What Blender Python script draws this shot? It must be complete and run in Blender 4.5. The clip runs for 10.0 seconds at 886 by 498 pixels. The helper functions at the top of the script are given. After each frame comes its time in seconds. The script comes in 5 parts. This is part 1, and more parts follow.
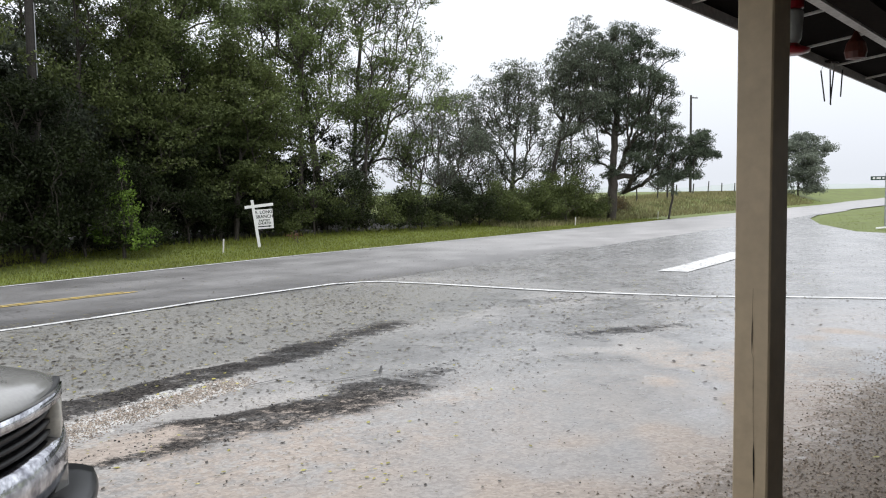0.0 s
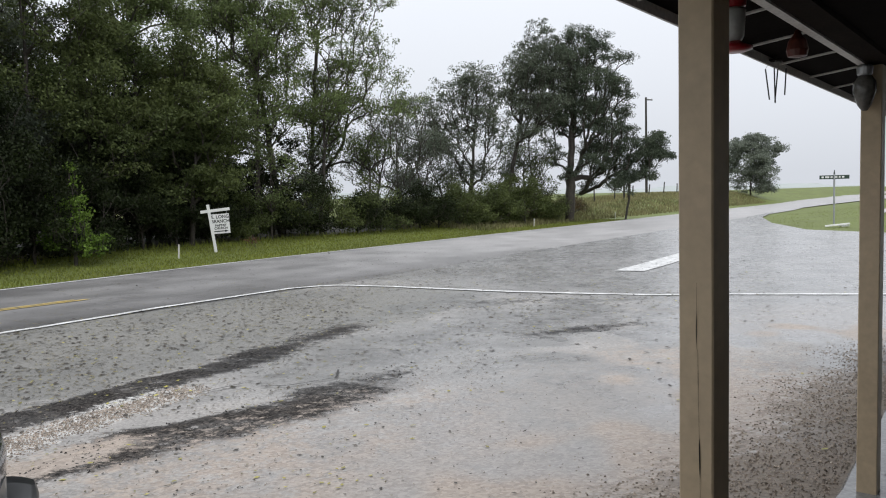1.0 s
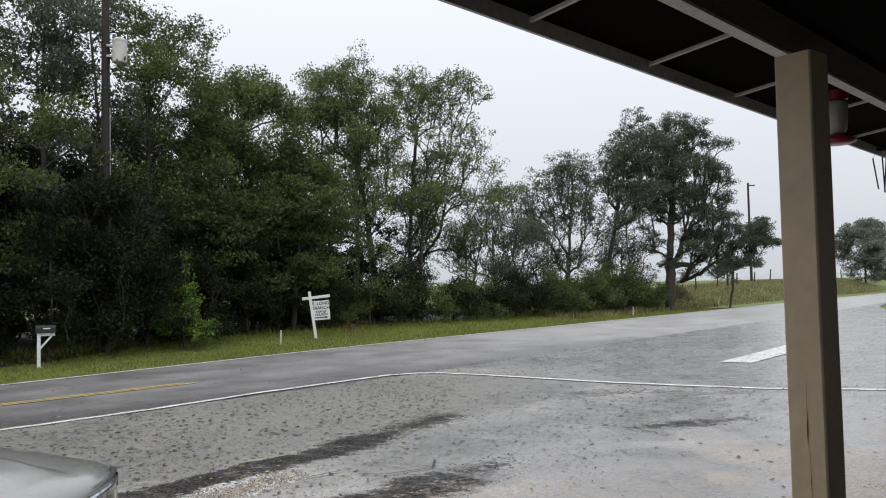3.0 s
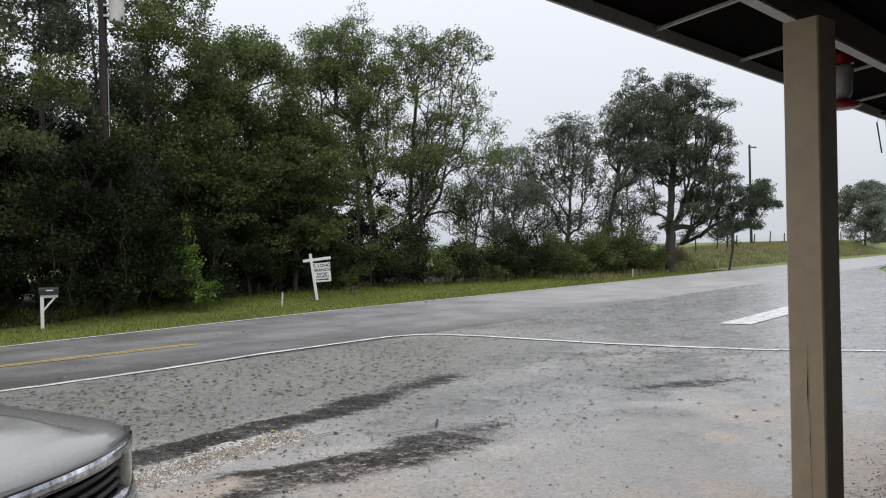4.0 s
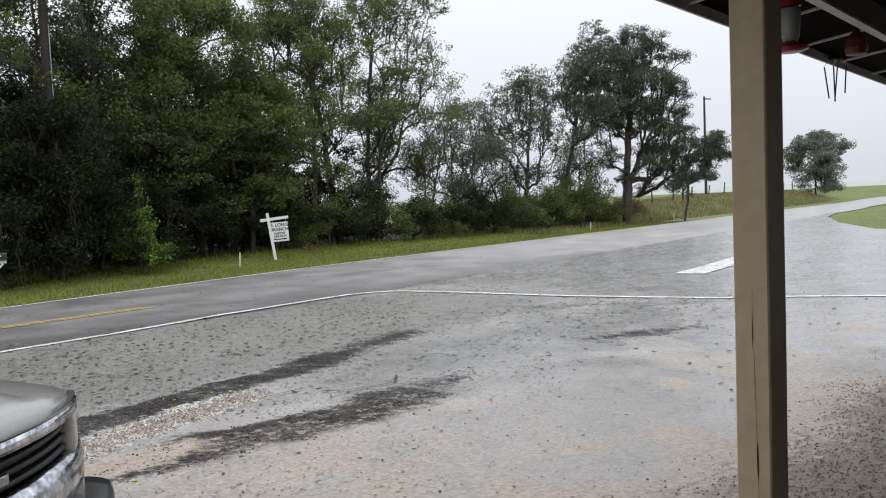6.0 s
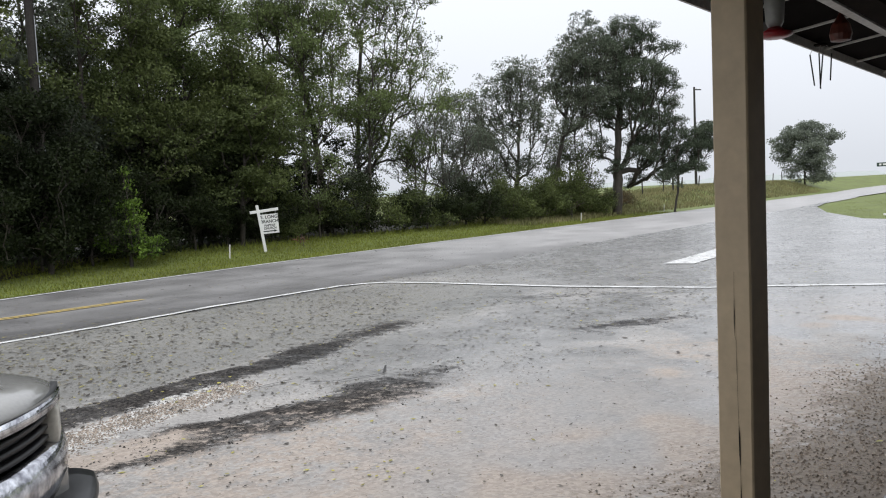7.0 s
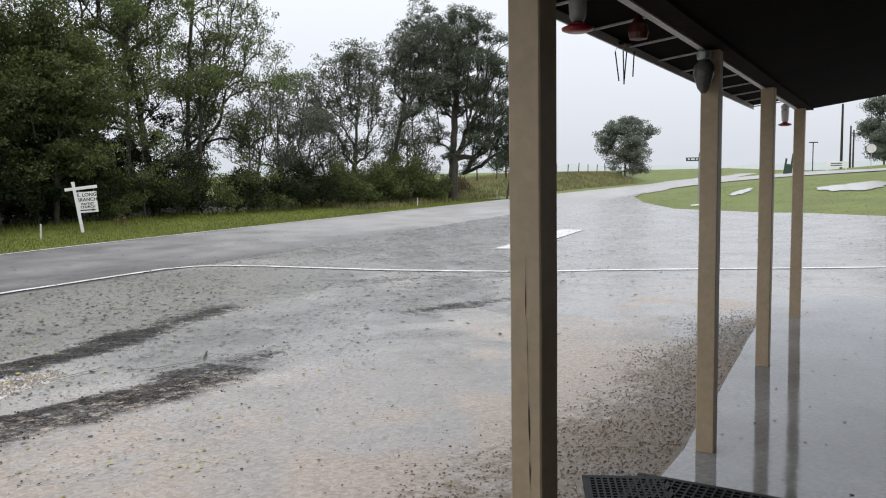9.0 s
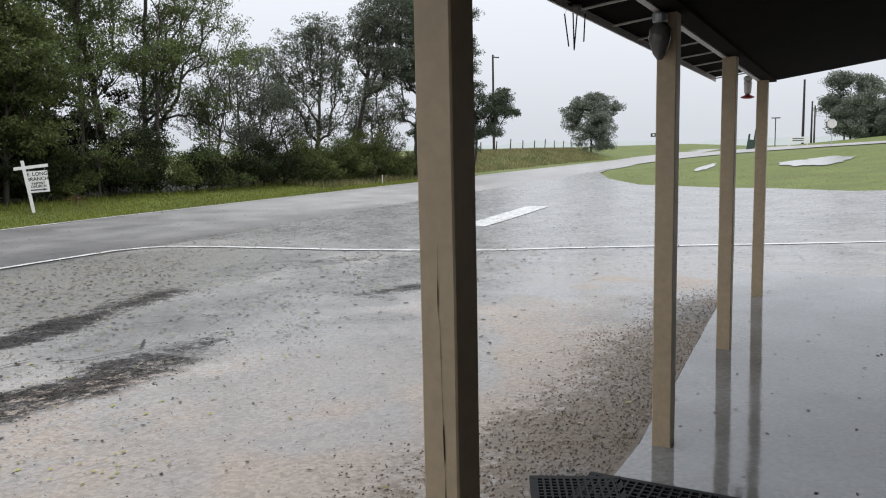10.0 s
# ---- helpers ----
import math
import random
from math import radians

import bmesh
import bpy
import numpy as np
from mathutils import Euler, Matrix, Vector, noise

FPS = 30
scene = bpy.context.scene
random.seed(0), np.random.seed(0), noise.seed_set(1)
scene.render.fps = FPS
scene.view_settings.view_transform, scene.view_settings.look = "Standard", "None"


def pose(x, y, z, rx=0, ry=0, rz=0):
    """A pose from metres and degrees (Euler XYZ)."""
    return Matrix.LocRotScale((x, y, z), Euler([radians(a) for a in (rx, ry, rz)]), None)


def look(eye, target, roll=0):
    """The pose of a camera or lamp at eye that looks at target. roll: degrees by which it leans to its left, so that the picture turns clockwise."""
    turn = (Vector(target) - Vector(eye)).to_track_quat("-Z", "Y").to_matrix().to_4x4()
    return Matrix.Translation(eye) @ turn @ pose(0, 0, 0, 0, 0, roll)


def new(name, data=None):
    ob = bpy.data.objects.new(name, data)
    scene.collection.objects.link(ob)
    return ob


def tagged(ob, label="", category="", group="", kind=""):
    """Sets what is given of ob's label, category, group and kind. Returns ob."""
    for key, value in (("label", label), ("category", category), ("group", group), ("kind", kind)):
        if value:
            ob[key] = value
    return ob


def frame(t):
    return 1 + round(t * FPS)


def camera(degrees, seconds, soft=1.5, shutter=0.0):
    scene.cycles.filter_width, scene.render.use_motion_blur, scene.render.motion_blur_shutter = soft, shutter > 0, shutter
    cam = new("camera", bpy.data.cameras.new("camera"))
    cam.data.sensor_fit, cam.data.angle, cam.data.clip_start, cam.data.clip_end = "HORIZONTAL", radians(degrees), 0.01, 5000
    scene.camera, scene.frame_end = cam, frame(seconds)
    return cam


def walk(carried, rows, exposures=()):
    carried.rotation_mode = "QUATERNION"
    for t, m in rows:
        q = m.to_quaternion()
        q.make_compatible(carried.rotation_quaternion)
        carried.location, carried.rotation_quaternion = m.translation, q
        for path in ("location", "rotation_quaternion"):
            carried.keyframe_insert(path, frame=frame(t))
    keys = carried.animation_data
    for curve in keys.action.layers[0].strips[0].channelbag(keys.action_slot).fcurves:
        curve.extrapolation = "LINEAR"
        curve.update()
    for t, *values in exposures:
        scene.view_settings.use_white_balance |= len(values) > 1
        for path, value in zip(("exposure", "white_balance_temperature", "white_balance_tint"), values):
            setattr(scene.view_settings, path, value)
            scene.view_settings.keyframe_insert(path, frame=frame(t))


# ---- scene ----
cam = camera(58.40, 10.0, soft=1.1)
PATH = [
    (0, pose(-0.000, -0.000, 1.571, 86.02, 0.78, -0.10)),
    (0.5, pose(-0.028, 0.026, 1.562, 85.57, 0.78, -3.94)),
    (1, pose(0.042, 0.029, 1.557, 86.17, 1.32, -3.00)),
    (1.5, pose(0.073, 0.013, 1.550, 86.32, 1.60, -2.41)),
    (2, pose(0.064, 0.000, 1.565, 89.03, 1.16, -0.90)),
    (2.5, pose(0.046, -0.035, 1.581, 92.45, 1.27, 2.04)),
    (2.7, pose(0.039, -0.029, 1.576, 92.97, 1.14, 3.20)),
    (3.8, pose(0.003, -0.077, 1.581, 90.27, 1.32, 4.31)),
    (4, pose(0.003, -0.077, 1.582, 89.87, 1.19, 3.89)),
    (4.5, pose(0.018, -0.050, 1.576, 88.59, 1.38, 2.31)),
    (5, pose(0.025, -0.044, 1.570, 87.78, 1.91, 2.07)),
    (5.5, pose(0.037, -0.034, 1.571, 86.74, 2.28, 1.39)),
    (6, pose(0.043, -0.022, 1.564, 86.66, 2.32, 0.98)),
    (6.2, pose(0.042, -0.030, 1.549, 86.48, 2.39, 0.23)),
    (7.3, pose(0.073, 0.003, 1.549, 85.46, 2.55, 0.34)),
    (7.5, pose(0.066, 0.010, 1.544, 84.82, 2.09, -0.85)),
    (8, pose(0.079, 0.021, 1.560, 83.83, 1.58, -4.05)),
    (8.5, pose(0.106, 0.032, 1.544, 84.15, 0.99, -7.21)),
    (9, pose(0.169, 0.011, 1.538, 84.52, 0.93, -11.23)),
    (9.5, pose(0.260, 0.057, 1.527, 83.41, 1.43, -14.65)),
    (10, pose(0.388, 0.319, 1.526, 82.83, 1.18, -13.57)),
]
EXPOSURES = [(0, 0.28), (0.5, 0.03), (1.0, 0.0), (2.5, -0.08), (4.0, -0.1), (5.0, -0.04), (6.0, 0.06), (7.5, 0.12), (9, 0.08), (10, 0.03)]
walk(cam, PATH, EXPOSURES)

# ---- light: an overcast, rainy sky ----
world = bpy.data.worlds.new("overcast_sky")
scene.world = world
world.use_nodes = True
wn, wl = world.node_tree.nodes, world.node_tree.links
bg = wn["Background"]
sky = wn.new("ShaderNodeTexSky")
sky.sky_type = "NISHITA"
sky.sun_disc = False
sky.sun_elevation, sky.sun_rotation = radians(55), radians(200)
sky.air_density, sky.dust_density = 1.0, 4.0
grey = wn.new("ShaderNodeHueSaturation")
grey.inputs["Saturation"].default_value = 0.12
grey.inputs["Value"].default_value = 0.09
cloud = wn.new("ShaderNodeMix")
cloud.data_type = "RGBA"
cloud.inputs[0].default_value = 0.8
cloud.inputs[7].default_value = (0.955, 1.0, 1.085, 1)
wl.new(sky.outputs[0], grey.inputs["Color"])
wl.new(grey.outputs[0], cloud.inputs[6])
# an overcast sky is darker near the horizon than overhead
sky_co, sky_z, lum = wn.new("ShaderNodeTexCoord"), wn.new("ShaderNodeSeparateXYZ"), wn.new("ShaderNodeMapRange")
lum.inputs[1].default_value, lum.inputs[2].default_value = 0.02, 0.42
lum.inputs[3].default_value, lum.inputs[4].default_value = 0.86, 1.28
veil = wn.new("ShaderNodeHueSaturation")
wl.new(sky_co.outputs["Generated"], sky_z.inputs[0])
wl.new(sky_z.outputs["Z"], lum.inputs[0])
wl.new(lum.outputs[0], veil.inputs["Value"])
wl.new(cloud.outputs[2], veil.inputs["Color"])
wl.new(veil.outputs[0], bg.inputs[0])
bg.inputs[1].default_value = 1.0

sun = new("sun", bpy.data.lights.new("sun", "SUN"))
sun.data.energy, sun.data.angle, sun.data.color = 1.5, radians(60), (1.0, 0.98, 0.95)
sun.matrix_world = look((0, 0, 50), (8, 22, 0))


# ---- materials ----
def material(name, colour, rough=0.6, metal=0.0, vary=0.25, scale=6.0, bump=0.0, bump_scale=40.0, fine=60.0, second=None, rough_vary=0.0, spread=0.0, spec=0.5):
    """A surface with a base colour, two scales of variation, fine relief and uneven gloss."""
    m = bpy.data.materials.new(name)
    m.use_nodes = True
    n, l = m.node_tree.nodes, m.node_tree.links
    b = n["Principled BSDF"]
    b.inputs["Metallic"].default_value = metal
    b.inputs["Specular IOR Level"].default_value = spec
    co = n.new("ShaderNodeTexCoord")
    big, small = n.new("ShaderNodeTexNoise"), n.new("ShaderNodeTexNoise")
    big.inputs["Scale"].default_value, big.inputs["Detail"].default_value = scale, 5
    small.inputs["Scale"].default_value, small.inputs["Detail"].default_value = fine, 3
    l.new(co.outputs["Object"], big.inputs["Vector"])
    l.new(co.outputs["Object"], small.inputs["Vector"])
    other = second or tuple(c * (1 - vary) for c in colour)
    ramp = n.new("ShaderNodeValToRGB")
    ramp.color_ramp.elements[0].position, ramp.color_ramp.elements[1].position = 0.35, 0.65
    ramp.color_ramp.elements[0].color, ramp.color_ramp.elements[1].color = (*other, 1), (*colour, 1)
    l.new(big.outputs["Fac"], ramp.inputs[0])
    grain = n.new("ShaderNodeHueSaturation")
    mr = n.new("ShaderNodeMapRange")
    mr.inputs[1].default_value, mr.inputs[2].default_value = 0.3, 0.7
    mr.inputs[3].default_value, mr.inputs[4].default_value = 1 - vary, 1 + vary
    l.new(small.outputs["Fac"], mr.inputs[0])
    l.new(mr.outputs[0], grain.inputs["Value"])
    l.new(ramp.outputs[0], grain.inputs["Color"])
    out = grain.outputs[0]
    if spread:
        info = n.new("ShaderNodeNewGeometry")
        v = n.new("ShaderNodeMapRange")
        v.inputs[3].default_value, v.inputs[4].default_value = 1 - spread, 1 + spread
        l.new(info.outputs["Random Per Island"], v.inputs[0])
        g2 = n.new("ShaderNodeHueSaturation")
        l.new(v.outputs[0], g2.inputs["Value"])
        l.new(out, g2.inputs["Color"])
        out = g2.outputs[0]
    l.new(out, b.inputs["Base Color"])
    if rough_vary:
        rr = n.new("ShaderNodeMapRange")
        rr.inputs[1].default_value, rr.inputs[2].default_value = 0.35, 0.65
        rr.inputs[3].default_value, rr.inputs[4].default_value = rough - rough_vary, rough + rough_vary
        l.new(big.outputs["Fac"], rr.inputs[0])
        l.new(rr.outputs[0], b.inputs["Roughness"])
    else:
        b.inputs["Roughness"].default_value = rough
    if bump:
        bt = n.new("ShaderNodeTexNoise")
        bt.inputs["Scale"].default_value, bt.inputs["Detail"].default_value = bump_scale, 4
        l.new(co.outputs["Object"], bt.inputs["Vector"])
        bn = n.new("ShaderNodeBump")
        bn.inputs["Strength"].default_value, bn.inputs["Distance"].default_value = bump, 0.01
        l.new(bt.outputs["Fac"], bn.inputs["Height"])
        l.new(bn.outputs[0], b.inputs["Normal"])
    return m


def leaf_material(name, colour, second, spread=0.35):
    m = material(name, colour, rough=0.5, vary=0.2, scale=0.35, fine=3.0, second=second, spread=spread, spec=0.14)
    n, l = m.node_tree.nodes, m.node_tree.links
    b = n["Principled BSDF"]
    tr = n.new("ShaderNodeBsdfTranslucent")
    mix = n.new("ShaderNodeMixShader")
    mix.inputs[0].default_value = 0.28
    l.new(b.inputs["Base Color"].links[0].from_socket, tr.inputs[0])
    l.new(b.outputs[0], mix.inputs[1])
    l.new(tr.outputs[0], mix.inputs[2])
    l.new(mix.outputs[0], n["Material Output"].inputs[0])
    return m


M = {}
M["grass"] = material("wet_grass", (0.15, 0.185, 0.05), 0.7, vary=0.2, scale=0.4, fine=12, second=(0.12, 0.14, 0.042), bump=0.5, bump_scale=30, spec=0.2)
M["blade"] = leaf_material("grass_blades", (0.205, 0.23, 0.045), (0.15, 0.17, 0.04))
M["dry_blade"] = leaf_material("dry_grass_blades", (0.25, 0.225, 0.115), (0.15, 0.15, 0.07))
M["road"] = material("wet_asphalt", (0.39, 0.38, 0.375), 0.55, vary=0.22, scale=0.7, fine=90, second=(0.27, 0.262, 0.258), rough_vary=0.08, bump=0.35, bump_scale=120)
M["white_line"] = material("worn_white_road_paint", (0.84, 0.84, 0.83), 0.45, vary=0.2, scale=4, fine=50, second=(0.52, 0.52, 0.51), bump=0.2, bump_scale=90)
M["worn_bar"] = material("patchy_white_road_paint", (0.78, 0.78, 0.77), 0.45, vary=0.3, scale=7, fine=40, second=(0.42, 0.42, 0.41), bump=0.2, bump_scale=90)
M["yellow_line"] = material("worn_yellow_road_paint", (0.70, 0.50, 0.14), 0.45, vary=0.3, scale=5, fine=50, second=(0.42, 0.35, 0.2), bump=0.2, bump_scale=90)
M["slab"] = material("wet_concrete", (0.27, 0.27, 0.265), 0.05, vary=0.2, scale=1.3, fine=40, rough_vary=0.04, second=(0.16, 0.158, 0.152), bump=0.06, bump_scale=11)
M["post"] = material("tan_painted_wood", (0.54, 0.42, 0.275), 0.5, vary=0.08, scale=3, fine=30, second=(0.49, 0.38, 0.25), bump=0.15, bump_scale=25)
M["crack"] = material("dark_split_in_wood", (0.03, 0.022, 0.015), 0.9)
M["beam"] = material("near_black_wood", (0.016, 0.011, 0.008), 0.9, vary=0.3, scale=4, spec=0.05)
# dark brown boards, blackened further for the shade under the roof
M["deck"] = material("shade_dark_roof_boards", (0.008, 0.006, 0.005), 0.9, vary=0.3, scale=3, spec=0.03)
M["trim"] = material("weathered_white_paint", (0.62, 0.60, 0.57), 0.5, vary=0.15, scale=3)
# dark so that the unseen wall throws little light onto the posts
M["wall"] = material("unseen_wall_brown", (0.10, 0.075, 0.055), 0.6, vary=0.1)
M["bark"] = material("wet_bark", (0.055, 0.045, 0.035), 0.7, vary=0.4, scale=2, fine=14, bump=0.5, bump_scale=15)
M["leaf_green"] = leaf_material("mid_green_leaves", (0.15, 0.19, 0.07), (0.10, 0.13, 0.05))
M["leaf_olive"] = leaf_material("olive_green_leaves", (0.12, 0.145, 0.05), (0.07, 0.09, 0.034))
# green leaves taken near black to hold the shade inside the wood
M["leaf_shaded"] = leaf_material("shade_dark_green_leaves", (0.026, 0.036, 0.012), (0.014, 0.02, 0.008))
# grey-green foliage, lightened by rain haze mixed into its colour
M["leaf_grey"] = leaf_material("hazy_grey_green_leaves", (0.135, 0.155, 0.11), (0.095, 0.113, 0.082))
M["leaf_lime"] = leaf_material("bright_vine_leaves", (0.17, 0.26, 0.045), (0.09, 0.15, 0.03))
# needle colour lightened to carry the rain haze in front of the pine
M["needle"] = leaf_material("hazy_pine_needles", (0.105, 0.13, 0.085), (0.075, 0.095, 0.065))
M["white"] = material("white_painted_wood", (0.75, 0.75, 0.74), 0.5, vary=0.08)
M["black"] = material("black_paint", (0.02, 0.02, 0.02), 0.5)
M["rubber"] = material("black_rubber", (0.014, 0.014, 0.015), 0.6, vary=0.2, spec=0.2)
M["pole"] = material("grey_weathered_pole", (0.036, 0.031, 0.027), 0.8, vary=0.3, scale=2, fine=20)
M["steel"] = material("galvanised_steel", (0.45, 0.46, 0.48), 0.45, metal=0.8, vary=0.1)

# ---- helpers of this scene ----
U, NRM = Vector((0.6634, 0.7483, 0)), Vector((-0.7483, 0.6634, 0))   # along the row of posts; outwards from the porch
P2 = Vector((2.235, 3.732, 0))
RD, RN = Vector((0.587, 0.81, 0)), Vector((-0.81, 0.587, 0))           # along the road; across it, away from the porch
R0 = Vector((-9.6, 19.5, 0))                                             # on the far edge line


def smooth(a, b, v):
    v = min(1.0, max(0.0, (v - a) / (b - a)))
    return v * v * (3 - 2 * v)


def height(x, y):
    """The lie of the land: the lot falls towards the road; a bank beyond the road; a rise to the east."""
    near = -0.065 + 0.0173 * (x - 1) - 0.0304 * (y - 6)
    near = max(-0.6, min(0.02, near))
    r = math.hypot(x, y)
    q = smooth(11, 28, r)
    far = smooth(36, 58, r)
    hill = min(0.075 * max(0.0, x - 0.55 * y - 4), 1.6) * (1 - far) + min(0.085 * max(0.0, x - 0.45 * y - 4), 2.6) * far
    hill *= 1 - 0.8 * smooth(90, 150, r)
    p = RN.x * (x - R0.x) + RN.y * (y - R0.y)
    bank = 1.35 * smooth(2.0, 9.0, p) * smooth(46, 100, r) + 0.25 * smooth(2, 8, p)
    return near * (1 - q) + (-0.4 + hill + bank) * q


def row(s, d, z):
    """A place by the row of posts: s along it, d outwards."""
    return P2 + U * s + NRM * d + Vector((0, 0, z))


def part(name, bm, mat, parent=None, label="", smooth_shade=False):
    me = bpy.data.meshes.new(name)
    bm.to_mesh(me)
    bm.free()
    me.materials.append(mat)
    if smooth_shade:
        me.polygons.foreach_set("use_smooth", [True] * len(me.polygons))
    ob = new(name, me)
    if parent:
        ob.parent = parent
    if label:
        ob["label"] = label
    return ob


def mesh_part(name, verts, faces, mat, parent=None, label="", smooth_shade=False):
    me = bpy.data.meshes.new(name)
    me.from_pydata([tuple(v) for v in verts], [], [tuple(f) for f in faces])
    me.materials.append(mat)
    if smooth_shade:
        me.polygons.foreach_set("use_smooth", [True] * len(me.polygons))
    ob = new(name, me)
    if parent:
        ob.parent = parent
    if label:
        ob["label"] = label
    return ob


def thing(name, m, label, category, group="", kind=""):
    e = new(name)
    e.empty_display_size = 0.1
    e.matrix_world = m
    return tagged(e, label, category, group, kind)


def box(bm, lo, hi, bevel=0.0, m=None):
    """A box from corner to corner, with bevelled edges."""
    c = [(a + b) / 2 for a, b in zip(lo, hi)]
    size = [b - a for a, b in zip(lo, hi)]
    r = bmesh.ops.create_cube(bm, size=1.0, matrix=Matrix.Translation(c) @ Matrix.Diagonal((*size, 1)))
    vs = r["verts"]
    if bevel:
        es = list({e for v in vs for e in v.link_edges})
        g = bmesh.ops.bevel(bm, geom=es, offset=bevel, segments=2, profile=0.6, affect="EDGES")
        vs = list({v for f in g["faces"] for v in f.verts} | {v for v in vs if v.is_valid})
    if m is not None:
        bmesh.ops.transform(bm, matrix=m, verts=vs)
    return vs


def rod(bm, a, b, r, r2=None, sides=10):
    """A round bar from a to b."""
    a, b = Vector(a), Vector(b)
    d = b - a
    m = Matrix.Translation((a + b) / 2) @ d.to_track_quat("Z", "Y").to_matrix().to_4x4()
    return bmesh.ops.create_cone(bm, cap_ends=True, segments=sides, radius1=r, radius2=r if r2 is None else r2, depth=d.length, matrix=m)["verts"]


def lathe(bm, profile, sides=20, m=None):
    """Turns a profile of (radius, z) round the z axis."""
    rings = []
    for r, z in profile:
        rings.append([bm.verts.new((max(r, 0.0005) * math.cos(2 * math.pi * k / sides), max(r, 0.0005) * math.sin(2 * math.pi * k / sides), z)) for k in range(sides)])
    for a, b in zip(rings, rings[1:]):
        for k in range(sides):
            bm.faces.new((a[k], a[(k + 1) % sides], b[(k + 1) % sides], b[k]))
    bm.faces.new(list(reversed(rings[0])))
    bm.faces.new(rings[-1])
    if m is not None:
        bmesh.ops.transform(bm, matrix=m, verts=[v for ring in rings for v in ring])


def clip(poly, axis, limit, keep_less):
    out = []
    for a, b in zip(poly, poly[1:] + poly[:1]):
        ia, ib = (a[axis] <= limit) == keep_less, (b[axis] <= limit) == keep_less
        if ia:
            out.append(a)
        if ia != ib:
            t = (limit - a[axis]) / (b[axis] - a[axis])
            out.append(tuple(p + t * (q - p) for p, q in zip(a, b)))
    return out


def draped(name, poly, cell, lift, mat, label="", category="", kind="structure"):
    """A sheet with the outline poly, laid over the land in cells."""
    verts, faces = [], []
    x0, x1 = min(p[0] for p in poly), max(p[0] for p in poly)
    i = math.floor(x0 / cell)
    while i * cell < x1:
        strip = clip(clip([tuple(p) for p in poly], 0, i * cell, False), 0, (i + 1) * cell, True)
        if len(strip) > 2:
            y0, y1 = min(p[1] for p in strip), max(p[1] for p in strip)
            j = math.floor(y0 / cell)
            while j * cell < y1:
                c = clip(clip(strip, 1, j * cell, False), 1, (j + 1) * cell, True)
                if len(c) > 2:
                    k = len(verts)
                    verts += [(x, y, height(x, y) + lift) for x, y in c]
                    faces.append(range(k, k + len(c)))
                j += 1
        i += 1
    ob = mesh_part(name, verts, faces, mat)
    bm = bmesh.new()
    bm.from_mesh(ob.data)
    bmesh.ops.remove_doubles(bm, verts=bm.verts, dist=0.001)
    bmesh.ops.dissolve_degenerate(bm, edges=bm.edges, dist=0.0005)
    bmesh.ops.recalc_face_normals(bm, faces=bm.faces)
    if sum(f.normal.z for f in bm.faces) < 0:
        bmesh.ops.reverse_faces(bm, faces=bm.faces)
    bm.to_mesh(ob.data)
    bm.free()
    ob.data.polygons.foreach_set("use_smooth", [True] * len(ob.data.polygons))
    return tagged(ob, label, category, "", kind)


def ribbon(points, width, step=0.5):
    """The outline of a band of that width along a line of points."""
    pts = []
    for a, b in zip(points, points[1:]):
        a, b = Vector(a), Vector(b)
        k = max(1, int((b - a).length / step))
        pts += [a.lerp(b, i / k) for i in range(k)]
    pts.append(Vector(points[-1]))
    left, right = [], []
    for i, p in enumerate(pts):
        d = (pts[min(i + 1, len(pts) - 1)] - pts[max(i - 1, 0)]).normalized()
        o = Vector((-d.y, d.x)) * width / 2
        left.append(p + o)
        right.append(p - o)
    return left, right, pts


def band(name, points, width, lift, mat, label, category, gaps=0.0, seed=1, parent=None):
    """A painted line on the ground: a strip of quads, some worn away."""
    rng = random.Random(seed)
    left, right, pts = ribbon(points, width, 0.25)
    verts, faces = [], []
    for a, b in zip(left, right):
        j, k = rng.uniform(-0.012, 0.012), rng.uniform(-0.012, 0.012)
        verts += [(a.x + j, a.y + k, height(a.x, a.y) + lift), (b.x + j, b.y + k, height(b.x, b.y) + lift)]
    for i in range(len(left) - 1):
        if rng.random() >= gaps:
            faces.append((2 * i, 2 * i + 1, 2 * i + 3, 2 * i + 2))
    return tagged(mesh_part(name, verts, faces, mat, parent), label, category, "", "structure")


# ---- ground, road and lot ----
def ground_sheet():
    lines = sorted({round(v, 2) for v in [i * 1.5 for i in range(-30, 71)] + [s * (105 + 1.35 ** k * 6) for k in range(1, 20) for s in (-1, 1)] + [-45 - i * 6 for i in range(1, 11)]})
    n = len(lines)
    verts = [(x, y, height(x, y) - 0.05) for y in lines for x in lines]
    faces = [(j * n + i, j * n + i + 1, (j + 1) * n + i + 1, (j + 1) * n + i) for j in range(n - 1) for i in range(n - 1)]
    ob = mesh_part("ground", verts, faces, M["grass"], smooth_shade=True)
    return tagged(ob, "wet green grass on gently rolling land", "ground", "", "structure")


def along(s, p):
    v = R0 + RD * s + RN * p
    return (v.x, v.y)


ground_sheet()
road_poly = [along(s, p) for s, p in ((-70, 0.25), (280, 0.25), (280, -7.1), (40, -7.1), (-70, -7.1))]


